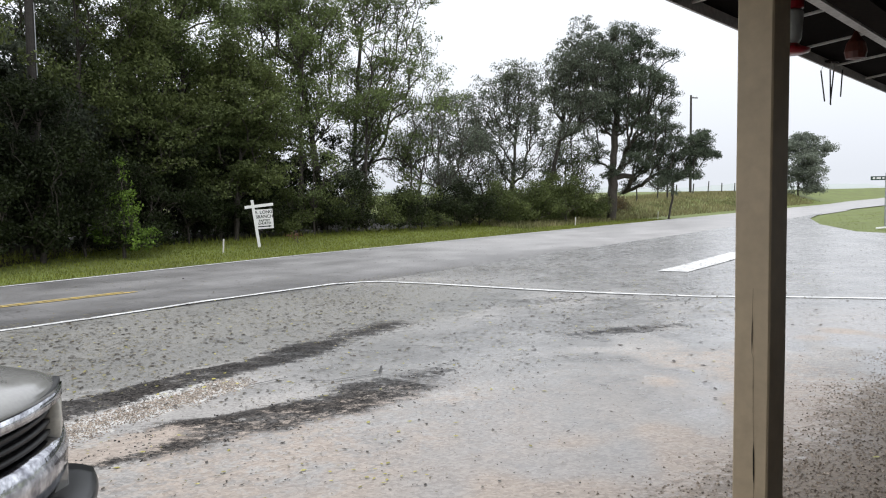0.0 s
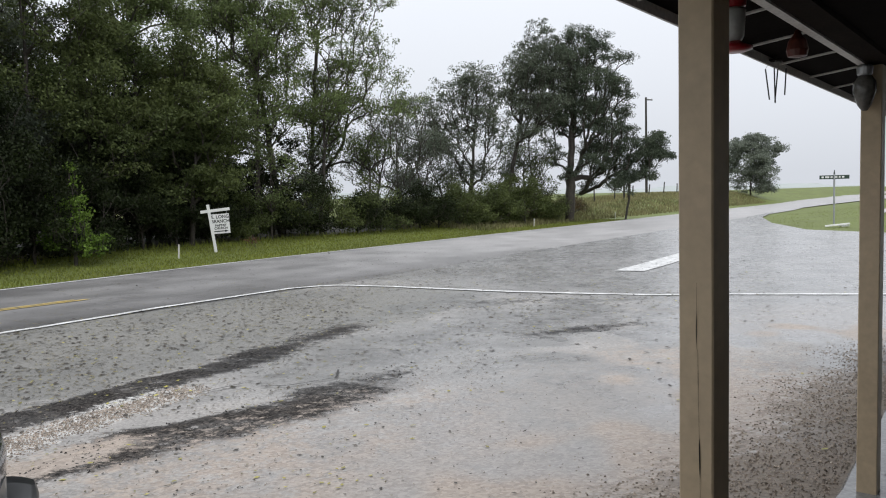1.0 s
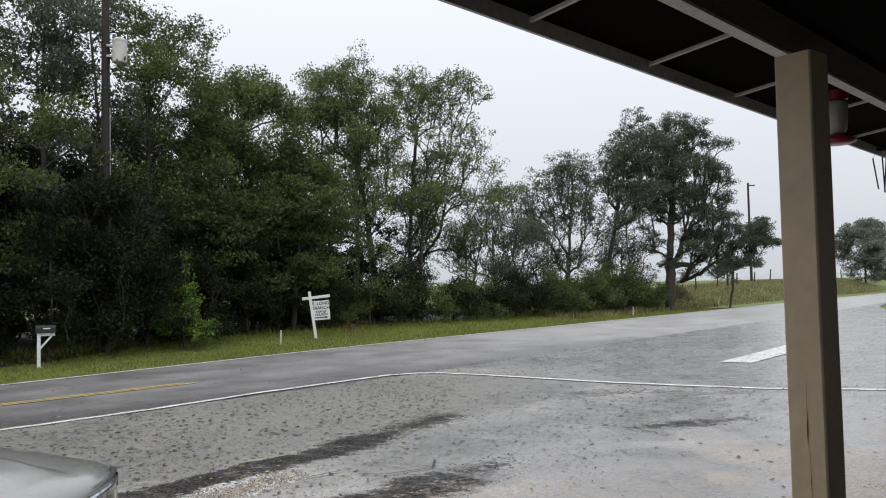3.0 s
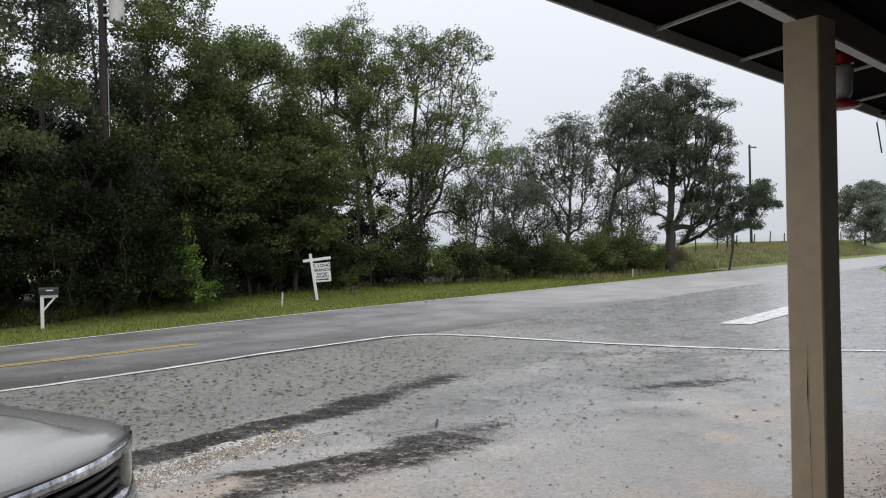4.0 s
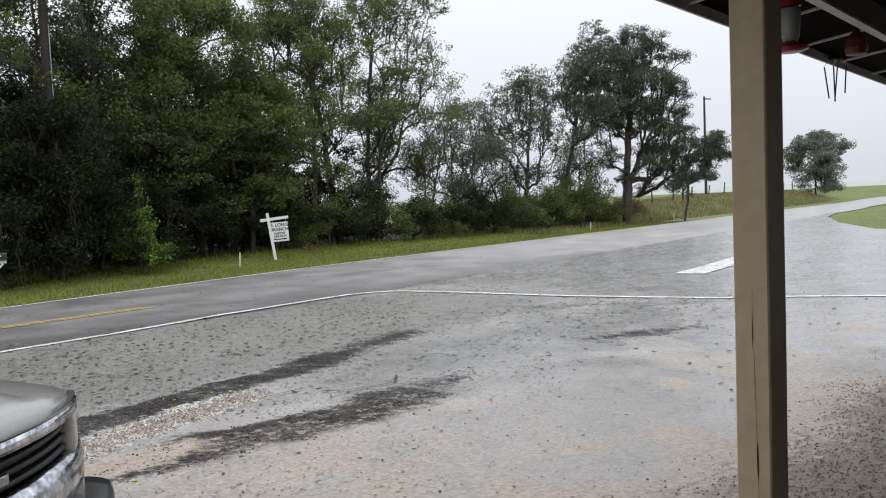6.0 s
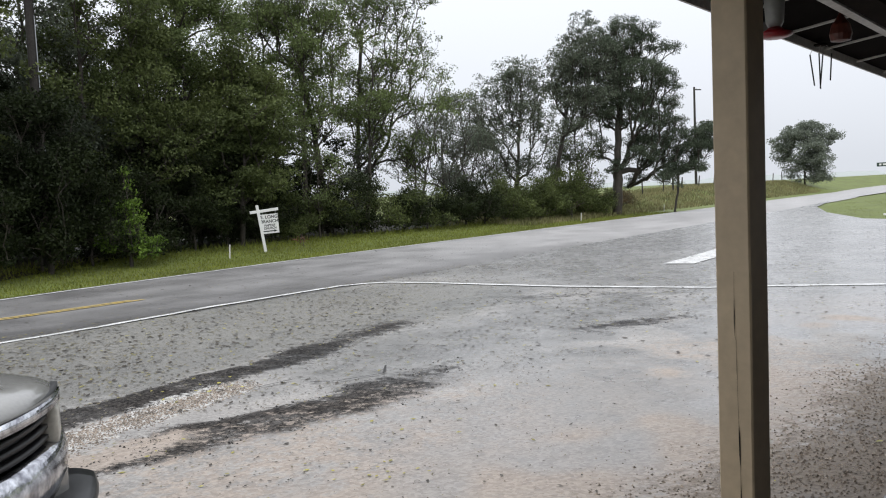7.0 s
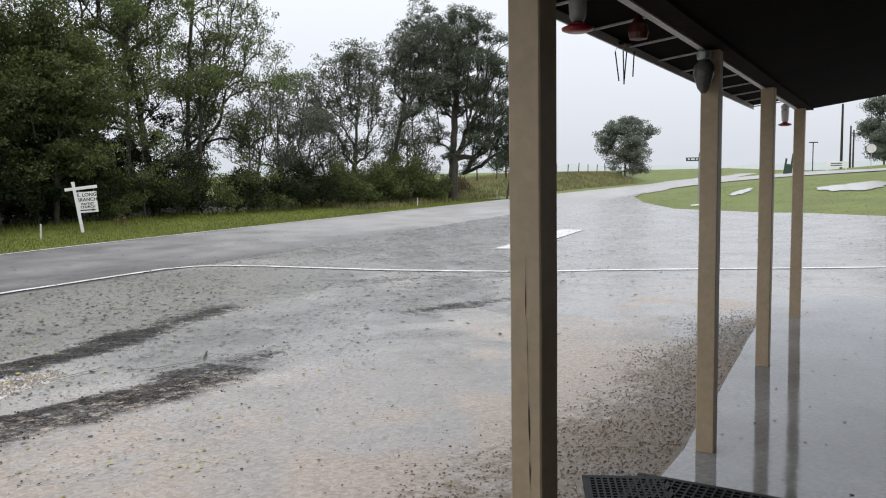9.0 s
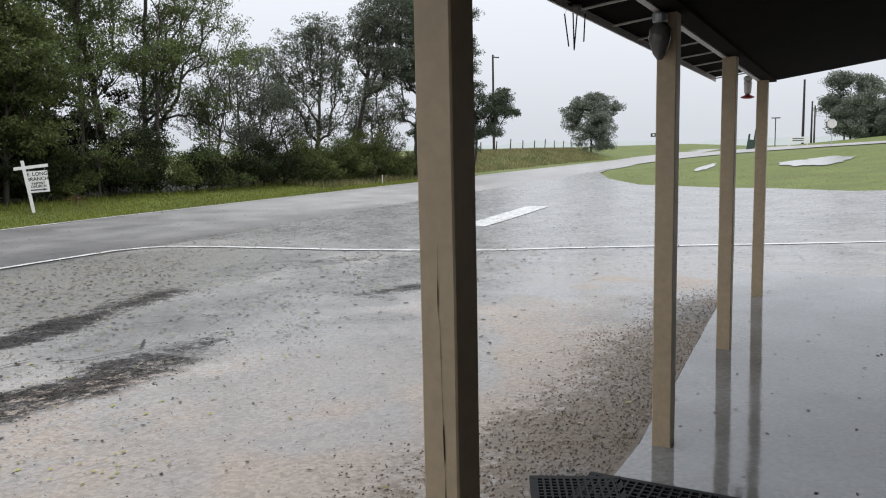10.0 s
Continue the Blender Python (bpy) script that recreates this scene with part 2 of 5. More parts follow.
def worn_lanes(ob):
    """The older, darker stretch of asphalt, with darker wheel tracks, that runs out along the road."""
    me = ob.data
    worn = me.attributes.new("worn", "FLOAT", "POINT")
    vals = []
    for v in me.vertices:
        w = ob.matrix_world @ v.co - R0
        s, p = w.dot(RD), w.dot(RN)
        vals.append(1 - smooth(-4, 24, s + 3 * noise.noise((s * 0.1, p * 0.4, 2))))
    worn.data.foreach_set("value", vals)
    n, l = M["road"].node_tree.nodes, M["road"].node_tree.links
    b = n["Principled BSDF"]
    base = b.inputs["Base Color"].links[0].from_socket
    at = n.new("ShaderNodeAttribute")
    at.attribute_name = "worn"
    amount = n.new("ShaderNodeMapRange")
    amount.inputs[3].default_value, amount.inputs[4].default_value = 1.05, 0.5
    l.new(at.outputs["Fac"], amount.inputs[0])
    # crumbled dark edge by the white line, and wheel tracks
    co = n.new("ShaderNodeTexCoord")
    across = n.new("ShaderNodeVectorMath")
    across.operation = "DOT_PRODUCT"
    across.inputs[1].default_value = RN
    l.new(co.outputs["Object"], across.inputs[0])
    frac = n.new("ShaderNodeMapRange")
    frac.inputs[1].default_value, frac.inputs[2].default_value = RN.dot(R0) - 7.0, RN.dot(R0)
    wander = n.new("ShaderNodeTexNoise")
    wander.inputs["Scale"].default_value, wander.inputs["Detail"].default_value = 0.8, 6.0
    l.new(co.outputs["Object"], wander.inputs["Vector"])
    shift = n.new("ShaderNodeMath")
    shift.operation = "MULTIPLY_ADD"
    shift.inputs[1].default_value = 1.6
    l.new(wander.outputs["Fac"], shift.inputs[0])
    l.new(across.outputs["Value"], shift.inputs[2])
    off = n.new("ShaderNodeMath")
    off.operation = "SUBTRACT"
    off.inputs[1].default_value = 0.8
    l.new(shift.outputs[0], off.inputs[0])
    l.new(off.outputs[0], frac.inputs[0])
    tracks = n.new("ShaderNodeValToRGB")
    stops = ((0.0, 0.55), (0.13, 0.6), (0.24, 1.0), (0.36, 0.82), (0.47, 1.08), (0.6, 0.9), (0.7, 1.1), (0.84, 0.85), (1.0, 1.0))
    for k, (at_, v_) in enumerate(stops):
        e = tracks.color_ramp.elements[k] if k in (0,) else tracks.color_ramp.elements[-1] if k == len(stops) - 1 else tracks.color_ramp.elements.new(at_)
        e.position = at_
        e.color = (v_, v_, v_, 1)
    l.new(frac.outputs[0], tracks.inputs[0])
    fade = n.new("ShaderNodeMix")
    fade.data_type = "FLOAT"
    fade.inputs[2].default_value = 1.0
    l.new(at.outputs["Fac"], fade.inputs[0])
    l.new(tracks.outputs[0], fade.inputs[3])
    both = n.new("ShaderNodeMath")
    both.operation = "MULTIPLY"
    l.new(amount.outputs[0], both.inputs[0])
    l.new(fade.outputs[0], both.inputs[1])
    hs = n.new("ShaderNodeHueSaturation")
    l.new(both.outputs[0], hs.inputs["Value"])
    l.new(base, hs.inputs["Color"])
    l.new(hs.outputs[0], b.inputs["Base Color"])


worn_lanes(draped("road", road_poly, 2.0, 0.0, M["road"], "wet grey asphalt two-lane country road", "road"))



def far_distance():
    """Faint far woods at the edge of sight, rain haze painted as pale colour and glow."""
    m = bpy.data.materials.new("rain_haze_distance")
    m.use_nodes = True
    b = m.node_tree.nodes["Principled BSDF"]
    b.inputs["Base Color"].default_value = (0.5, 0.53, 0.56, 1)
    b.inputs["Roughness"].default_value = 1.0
    # weak glow lifts the strip towards the sky, standing in for haze
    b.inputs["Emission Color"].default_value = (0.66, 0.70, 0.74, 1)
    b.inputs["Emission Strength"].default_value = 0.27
    verts, faces = [], []
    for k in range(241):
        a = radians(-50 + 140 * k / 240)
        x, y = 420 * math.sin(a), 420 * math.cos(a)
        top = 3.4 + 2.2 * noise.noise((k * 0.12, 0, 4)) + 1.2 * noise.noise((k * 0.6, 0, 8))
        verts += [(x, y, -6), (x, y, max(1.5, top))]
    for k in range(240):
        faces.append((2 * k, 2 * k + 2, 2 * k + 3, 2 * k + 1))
    tagged(mesh_part("backdrop", verts, faces, m), "faint grey far woods with painted rain haze", "backdrop", "", "structure")


far_distance()
near_line = [along(-70, -6.9), along(-20, -6.9), (-6.73, 11.18), (-5.76, 12.72), (-4.58, 15.0), (-3.33, 16.8), (-2.5, 17.9), (-1.9, 18.2), (-1.32, 18.16), (-0.27, 17.45), (0.92, 16.35), (2.0, 15.3), (3.1, 14.35), (4.45, 13.35), (5.57, 12.95), (8.83, 11.4), (10.1, 10.93), (16, 9.6), (24, 8.6)]
band("road_edge_line", near_line, 0.17, 0.024, M["white_line"], "thin worn white edge line painted on wet asphalt", "road marking", 0.0, 3)
band("road_edge_line", [along(s, 0) for s in (-70, 0, 60, 280)], 0.11, 0.014, M["white_line"], "thin white edge line beside the grass verge", "road marking", 0.0, 4)
for k in (-0.1, 0.1):
    band("yellow_centre_line", [along(-70, -3.55 + k), along(-0.2 - k, -3.55 + k)], 0.12, 0.014, M["yellow_line"], "worn yellow centre line on wet asphalt", "road marking", 0.0, 5)
band("stop_bar", [(5.55, 19.05), (9.4, 24.7)], 0.75, 0.022, M["worn_bar"], "wide worn white stop bar on wet asphalt", "road marking", 0.0, 6)

# the lot and the mouth of the side road
island_edge = [(31, 64.5), (24.7, 53.2), (21.0, 44.0), (18.9, 36.1), (19.8, 33.2), (21.0, 29.6), (20.0, 23.0), (20.6, 20.0), (24, 16.5), (34, 15.5)]
lot_poly = [along(-70, -7.0), along(45, -7.0)] + island_edge + [(40, 9), (40, -30), (-60, -30)]


def pavement_marks(x, y):
    """How much of each surface there is at a place on the lot: broken dark asphalt, pale washed gravel, brown dirt, and standing water."""
    w = noise.noise((x * 0.9, y * 0.9, 3.1)) * 0.35 + noise.noise((x * 3.1, y * 3.1, 7.7)) * 0.14 + noise.noise((x * 9, y * 9, 1.7)) * 0.06

    def streak(a, b, half, soft):
        ax, ay, bx, by = *a, *b
        dx, dy = bx - ax, by - ay
        t = max(0.0, min(1.0, ((x - ax) * dx + (y - ay) * dy) / (dx * dx + dy * dy)))
        d = math.hypot(x - ax - t * dx, y - ay - t * dy) + w * 0.6
        return 1 - smooth(half - soft * 1.7, half + soft * 1.7, d)
    def trail(pts, half, soft):
        return max(streak(p, q, half, soft) for p, q in zip(pts, pts[1:]))
    dark = max(trail(((-5.6, 2.4), (-3.35, 5.6), (-2.62, 7.0), (-2.28, 7.65)), 0.31, 0.08), trail(((-2.28, 7.65), (-1.8, 8.3), (-1.5, 9.2)), 0.3, 0.1), streak((-1.5, 9.2), (-0.7, 11.0), 0.28, 0.18) * 0.9,
               trail(((-1.85, 5.5), (-1.35, 5.8), (-0.9, 6.15)), 0.42, 0.09), streak((-0.9, 6.15), (-0.45, 6.8), 0.34, 0.16), streak((-0.45, 6.8), (0.0, 7.5), 0.26, 0.25) * 0.7,
               trail(((-2.7, 4.1), (-2.12, 4.92), (-1.7, 5.22)), 0.2, 0.08), streak((1.75, 9.5), (2.85, 9.95), 0.22, 0.2) * 0.85, streak((1.3, 13.4), (2.6, 13.3), 0.25, 0.3) * 0.6)
    dark *= 0.7 + 0.3 * smooth(-0.25, 0.1, noise.noise((x * 1.7 - y * 1.1, x * 4.5 + y * 7.0, 2.2)))
    pale = trail(((-3.1, 4.8), (-2.72, 5.56), (-2.42, 6.2), (-2.0, 7.1)), 0.22, 0.12)
    dirt = max(streak((-2.5, 4.7), (-1.95, 5.5), 0.2, 0.15), streak((-0.2, 3.4), (2.0, 5.8), 1.5, 0.9) * 0.8, streak((-1.2, 4.4), (2.6, 7.4), 0.9, 0.8) * 0.6)
    seal = smooth(-13.6, -11.4, (x - R0.x) * RN.x + (y - R0.y) * RN.y + 1.5 * w) * (1 - smooth(-1.0, 3.5, x + w)) * (1 - smooth(15, 20, y))
    rel = Vector((x, y, 0)) - P2
    s, d = rel.dot(U), rel.dot(NRM)
    gravel = (1 - smooth(0.15, 1.25, d + w * 1.1 - 0.02 * s)) * smooth(-6, -3, s) * (1 - smooth(3.5, 5.5, s))
    sandy = smooth(4.6, 5.4, s + w) * (1 - smooth(6.6, 8.6, s - 0.25 * d + w)) * (1 - smooth(2.0, 4.0, d))
    pool = smooth(0.02, 0.25, noise.noise((x * 0.55 + 4, y * 0.35, 0.3)) + 0.4 * noise.noise((x * 2.2, y * 1.6, 5.5)) + 0.25 * smooth(0, 8, x) + 0.1 * smooth(5, 10, y)) * (0.35 + 0.65 * smooth(-2, 3, x))
    pool = max(pool, 0.9 * smooth(3, 8, x + 0.6 * (y - 9)) * smooth(8, 13, y))
    pool = max(pool, streak((-0.6, 8.2), (2.4, 11.6), 1.3, 0.7))
    return dark, pale, max(dirt, sandy * 0.8), gravel, pool, seal


def lot_material():
    m = material("wet_worn_paving", (0.365, 0.345, 0.325), 0.4, vary=0.16, scale=1.2, fine=45, second=(0.265, 0.253, 0.24), bump=0.5, bump_scale=55)
    n, l = m.node_tree.nodes, m.node_tree.links
    b = n["Principled BSDF"]
    base = b.inputs["Base Color"].links[0].from_socket
    co = n["Texture Coordinate"] if "Texture Coordinate" in n else n.new("ShaderNodeTexCoord")
    chips = n.new("ShaderNodeTexVoronoi")
    chips.inputs["Scale"].default_value = 46
    l.new(co.outputs["Object"], chips.inputs["Vector"])
    cm = n.new("ShaderNodeMapRange")
    cm.inputs[3].default_value, cm.inputs[4].default_value = 0.78, 1.16
    sepc = n.new("ShaderNodeSeparateColor")
    l.new(chips.outputs["Color"], sepc.inputs[0])
    l.new(sepc.outputs[0], cm.inputs[0])
    hs = n.new("ShaderNodeHueSaturation")
    l.new(cm.outputs[0], hs.inputs["Value"])
    l.new(base, hs.inputs["Color"])
    base = hs.outputs[0]
    ragged_noise = n.new("ShaderNodeTexNoise")
    ragged_noise.inputs["Scale"].default_value, ragged_noise.inputs["Detail"].default_value, ragged_noise.inputs["Roughness"].default_value = 9.0, 9.0, 0.8
    l.new(co.outputs["Object"], ragged_noise.inputs["Vector"])
    for name, colour, r in (("seal", (0.21, 0.204, 0.187), 0.5), ("dark", (0.028, 0.025, 0.023), 0.5), ("pale", (0.55, 0.54, 0.52), 0.35), ("dirt", (0.345, 0.293, 0.25), 0.35), ("gravel", (0.185, 0.148, 0.112), 0.4)):
        at = n.new("ShaderNodeAttribute")
        at.attribute_name = name
        col = n.new("ShaderNodeHueSaturation")
        col.inputs["Color"].default_value = (*colour, 1)
        if name == "dark":
            speck = n.new("ShaderNodeMapRange")
            speck.inputs[1].default_value, speck.inputs[2].default_value = 0.1, 0.95
            speck.inputs[3].default_value, speck.inputs[4].default_value = 0.3, 2.6
            l.new(sepc.outputs[1], speck.inputs[0])
            l.new(speck.outputs[0], col.inputs["Value"])
        else:
            l.new(cm.outputs[0], col.inputs["Value"])
        mx = n.new("ShaderNodeMix")
        mx.data_type = "RGBA"
        ragged = n.new("ShaderNodeMath")
        ragged.operation = "MULTIPLY_ADD"
        ragged.inputs[1].default_value = 3.2
        l.new(ragged_noise.outputs["Fac"], ragged.inputs[0])
        l.new(at.outputs["Fac"], ragged.inputs[2])
        edge = n.new("ShaderNodeMapRange")
        edge.inputs[1].default_value, edge.inputs[2].default_value = 1.85, 2.2
        l.new(ragged.outputs[0], edge.inputs[0])
        has = n.new("ShaderNodeMath")
        has.operation = "MULTIPLY"
        has.use_clamp = True
        lift = n.new("ShaderNodeMath")
        lift.operation = "MULTIPLY"
        lift.inputs[1].default_value = 6.0
        lift.use_clamp = True
        l.new(at.outputs["Fac"], lift.inputs[0])
        l.new(edge.outputs[0], has.inputs[0])
        l.new(lift.outputs[0], has.inputs[1])
        l.new(has.outputs[0], mx.inputs[0])
        l.new(base, mx.inputs[6])
        l.new(col.outputs[0], mx.inputs[7])
        base = mx.outputs[2]
    pool = n.new("ShaderNodeAttribute")
    pool.attribute_name = "pool"
    film = n.new("ShaderNodeMath")      # the film of water lies in patches
    film.operation = "MULTIPLY_ADD"
    film.inputs[1].default_value = 1.1
    film.use_clamp = True
    patchy = n.new("ShaderNodeTexNoise")
    patchy.inputs["Scale"].default_value, patchy.inputs["Detail"].default_value = 2.6, 6.0
    l.new(co.outputs["Object"], patchy.inputs["Vector"])
    level = n.new("ShaderNodeMath")
    level.operation = "SUBTRACT"
    level.inputs[1].default_value = 0.55
    l.new(pool.outputs["Fac"], level.inputs[0])
    l.new(patchy.outputs["Fac"], film.inputs[0])
    l.new(level.outputs[0], film.inputs[2])
    soak = n.new("ShaderNodeMapRange")
    soak.inputs[3].default_value, soak.inputs[4].default_value = 1.04, 0.82
    l.new(film.outputs[0], soak.inputs[0])
    wet = n.new("ShaderNodeHueSaturation")
    l.new(soak.outputs[0], wet.inputs["Value"])
    pallid = n.new("ShaderNodeMapRange")
    pallid.inputs[3].default_value, pallid.inputs[4].default_value = 1.0, 0.3
    l.new(film.outputs[0], pallid.inputs[0])
    l.new(pallid.outputs[0], wet.inputs["Saturation"])
    l.new(base, wet.inputs["Color"])
    l.new(wet.outputs[0], b.inputs["Base Color"])
    rr = n.new("ShaderNodeMapRange")
    rr.inputs[3].default_value, rr.inputs[4].default_value = 0.55, 0.26
    l.new(film.outputs[0], rr.inputs[0])
    dull = rr.outputs[0]
    for name, r in (("dark", 0.85), ("gravel", 0.65)):
        at = n.new("ShaderNodeAttribute")
        at.attribute_name = name
        k = n.new("ShaderNodeMath")
        k.operation = "MULTIPLY"
        k.inputs[1].default_value = r
        l.new(at.outputs["Fac"], k.inputs[0])
        mx = n.new("ShaderNodeMath")
        mx.operation = "MAXIMUM"
        l.new(dull, mx.inputs[0])
        l.new(k.outputs[0], mx.inputs[1])
        dull = mx.outputs[0]
    l.new(dull, b.inputs["Roughness"])
    sheen = n.new("ShaderNodeMapRange")
    sheen.inputs[3].default_value, sheen.inputs[4].default_value = 0.5, 0.1
    crumbled = n.new("ShaderNodeAttribute")
    crumbled.attribute_name = "dark"
    l.new(crumbled.outputs["Fac"], sheen.inputs[0])
    l.new(sheen.outputs[0], b.inputs["Specular IOR Level"])
    bumps = next(k for k in n if k.bl_idname == "ShaderNodeBump")
    bs = n.new("ShaderNodeMapRange")
    bs.inputs[3].default_value, bs.inputs[4].default_value = 0.65, 0.14
    l.new(film.outputs[0], bs.inputs[0])
    l.new(bs.outputs[0], bumps.inputs["Strength"])
    return m


M["lot"] = lot_material()


def add_marks(ob):
    me = ob.data
    vals = [pavement_marks(v.co.x, v.co.y) for v in me.vertices]
    for k, name in enumerate(("dark", "pale", "dirt", "gravel", "pool", "seal")):
        at = me.attributes.new(name, "FLOAT", "POINT")
        at.data.foreach_set("value", [v[k] for v in vals])


outer = draped("parking_lot", lot_poly, 1.0, 0.006, M["lot"], "wet pale worn paving of the lot and side road", "pavement")
add_marks(outer)


def fine_lot():
    xs = list(np.arange(-7.0, 11.01, 0.075))
    ys = list(np.arange(1.5, 14.01, 0.075))
    verts, keep = [], {}
    for y in ys:
        for x in xs:
            keep[len(verts)] = True
            verts.append((x, y, height(x, y) + 0.012))
    n = len(xs)

    def inside(x, y):
        q = (x - R0.x) * RN.x + (y - R0.y) * RN.y
        return q < -7.15
    faces = []
    for j in range(len(ys) - 1):
        for i in range(n - 1):
            if inside(xs[i], ys[j + 1]):
                faces.append((j * n + i, j * n + i + 1, (j + 1) * n + i + 1, (j + 1) * n + i))
    ob = mesh_part("parking_lot_near", verts, faces, M["lot"], smooth_shade=True)
    add_marks(ob)
    vals = np.zeros(len(ob.data.vertices), dtype=np.float32)
    dark, pale = vals.copy(), vals.copy()
    ob.data.attributes["dark"].data.foreach_get("value", dark)
    ob.data.attributes["pale"].data.foreach_get("value", pale)
    for v, a, b in zip(ob.data.vertices, dark, pale):
        v.co.z += 0.012 * a + 0.01 * a * noise.noise(v.co * 14) - 0.004 * b + 0.003 * noise.noise(v.co * 5)
    return tagged(ob, "wet worn paving with broken dark asphalt and washed gravel", "pavement", "", "structure")


fine_lot()

M["gap"] = material("dark_wet_crack", (0.03, 0.028, 0.026), 0.5)
for pts_, wd in (([(-1.5, 6.95), (-1.25, 7.12), (-1.0, 7.1), (-0.62, 7.36), (-0.62, 7.75)], 0.022), ([(-1.75, 7.0), (-1.45, 7.3), (-1.3, 7.25)], 0.02), ([(-0.6, 8.95), (-0.2, 8.9), (0.0, 8.62), (-0.12, 8.35)], 0.02)):
    band("paving_crack", pts_, wd, 0.03, M["gap"], "dark broken edge in the worn paving", "crack", 0.2, 9)

near_side = [(36, 71.5), (39.5, 73.2), (43.5, 73.6), (46.3, 70.5), (47.3, 65.4), (47.6, 58.5), (47.1, 51.1), (46.2, 40), (45, 25)]
far_side = [(49.5, 25), (50, 40), (50.8, 55.3), (52, 63.8), (55.6, 77.1), (61, 90), (64, 106), (54.9, 96.3), (43.1, 80.1)]
draped("side_road", near_side + far_side, 2.0, 0.02, M["road"], "wet pale side road curving round the grass island", "road")


# ---- porch ----
def slab_top(s):
    return 0.06 + 0.0237 * max(0.0, s)


def porch_slab():
    bm = bmesh.new()
    cols = []
    n = 40
    for i in range(n + 1):
        s = -9.5 + (5.1 + 9.5) * i / n
        dd = (0.07 + 0.045 * s if s > 0 else 0.07 - 0.035 * max(s, -1.0)) + 0.012 * noise.noise((s * 1.3, 0, 0))
        z = slab_top(s)
        pts = [row(s, dd - 0.01, z - 0.25), row(s, dd, z - 0.015), row(s, dd - 0.015, z), row(s, -3.0, z + 0.01), row(s, -3.0, z - 0.25)]
        cols.append([bm.verts.new(p) for p in pts])
    for a, b in zip(cols, cols[1:]):
        for k in range(5):
            bm.faces.new((a[k], b[k], b[(k + 1) % 5], a[(k + 1) % 5]))
    bm.faces.new(cols[0])
    bm.faces.new(list(reversed(cols[-1])))
    bmesh.ops.recalc_face_normals(bm, faces=bm.faces)
    return tagged(part("porch_floor", bm, M["slab"]), "wet grey concrete porch floor with standing rainwater", "floor", "", "structure")


porch_slab()
TURN = Matrix(((U.x, -U.y, 0, 0), (U.y, U.x, 0, 0), (0, 0, 1, 0), (0, 0, 0, 1)))


def post(s, d, crack):
    base = slab_top(s)
    m = Matrix.Translation(row(s, d, base)) @ TURN @ pose(0, 0, 0, 0, 0, -6 if crack else 0)
    t = thing("porch_post", m, "tan painted square wooden porch post on wet concrete", "post", "porch posts")
    bm = bmesh.new()
    w = 0.0455
    top = 2.125 - base
    rings = []
    for k in range(15):
        z = top * k / 14
        j = [0.0015 * noise.noise((s, z * 3, c)) for c in range(2)]
        c = 0.004
        rings.append([bm.verts.new((x + j[0], y + j[1], z)) for x, y in ((-w + c, -w), (w - c, -w), (w, -w + c), (w, w - c), (w - c, w), (-w + c, w), (-w, w - c), (-w, -w + c))])
    for a, b in zip(rings, rings[1:]):
        for i in range(8):
            bm.faces.new((a[i], a[(i + 1) % 8], b[(i + 1) % 8], b[i]))
    bm.faces.new(list(reversed(rings[0])))
    bm.faces.new(rings[-1])
    part("shaft", bm, M["post"], t)
    if crack:
        bm = bmesh.new()
        rows_ = []
        for k in range(60):
            z = 0.42 + 0.85 * k / 59
            y = -0.010 + 0.003 * math.sin(z * 7) + (0.004 if z > 1.1 else 0.0)
            w2 = 0.0003 + 0.0016 * smooth(0.0, 0.2, noise.noise((z * 9, 2.0, 0)))
            rows_.append([bm.verts.new((-w - 0.0022, y + q, z)) for q in (-w2, w2)])
        for a, b in zip(rows_, rows_[1:]):
            bm.faces.new((a[0], a[1], b[1], b[0]))
        part("split", bm, M["crack"], t, "long dark split in the wood")
    return t


POSTS = [(-2.28, -0.093, True), (0.043, -0.048, False), (1.916, -0.048, False), (3.798, -0.048, False), (-4.7, -0.1, False), (-7.1, -0.1, False)]
for s, d, c in POSTS:
    post(s, d, c)

S0, S1 = -9.5, 4.0


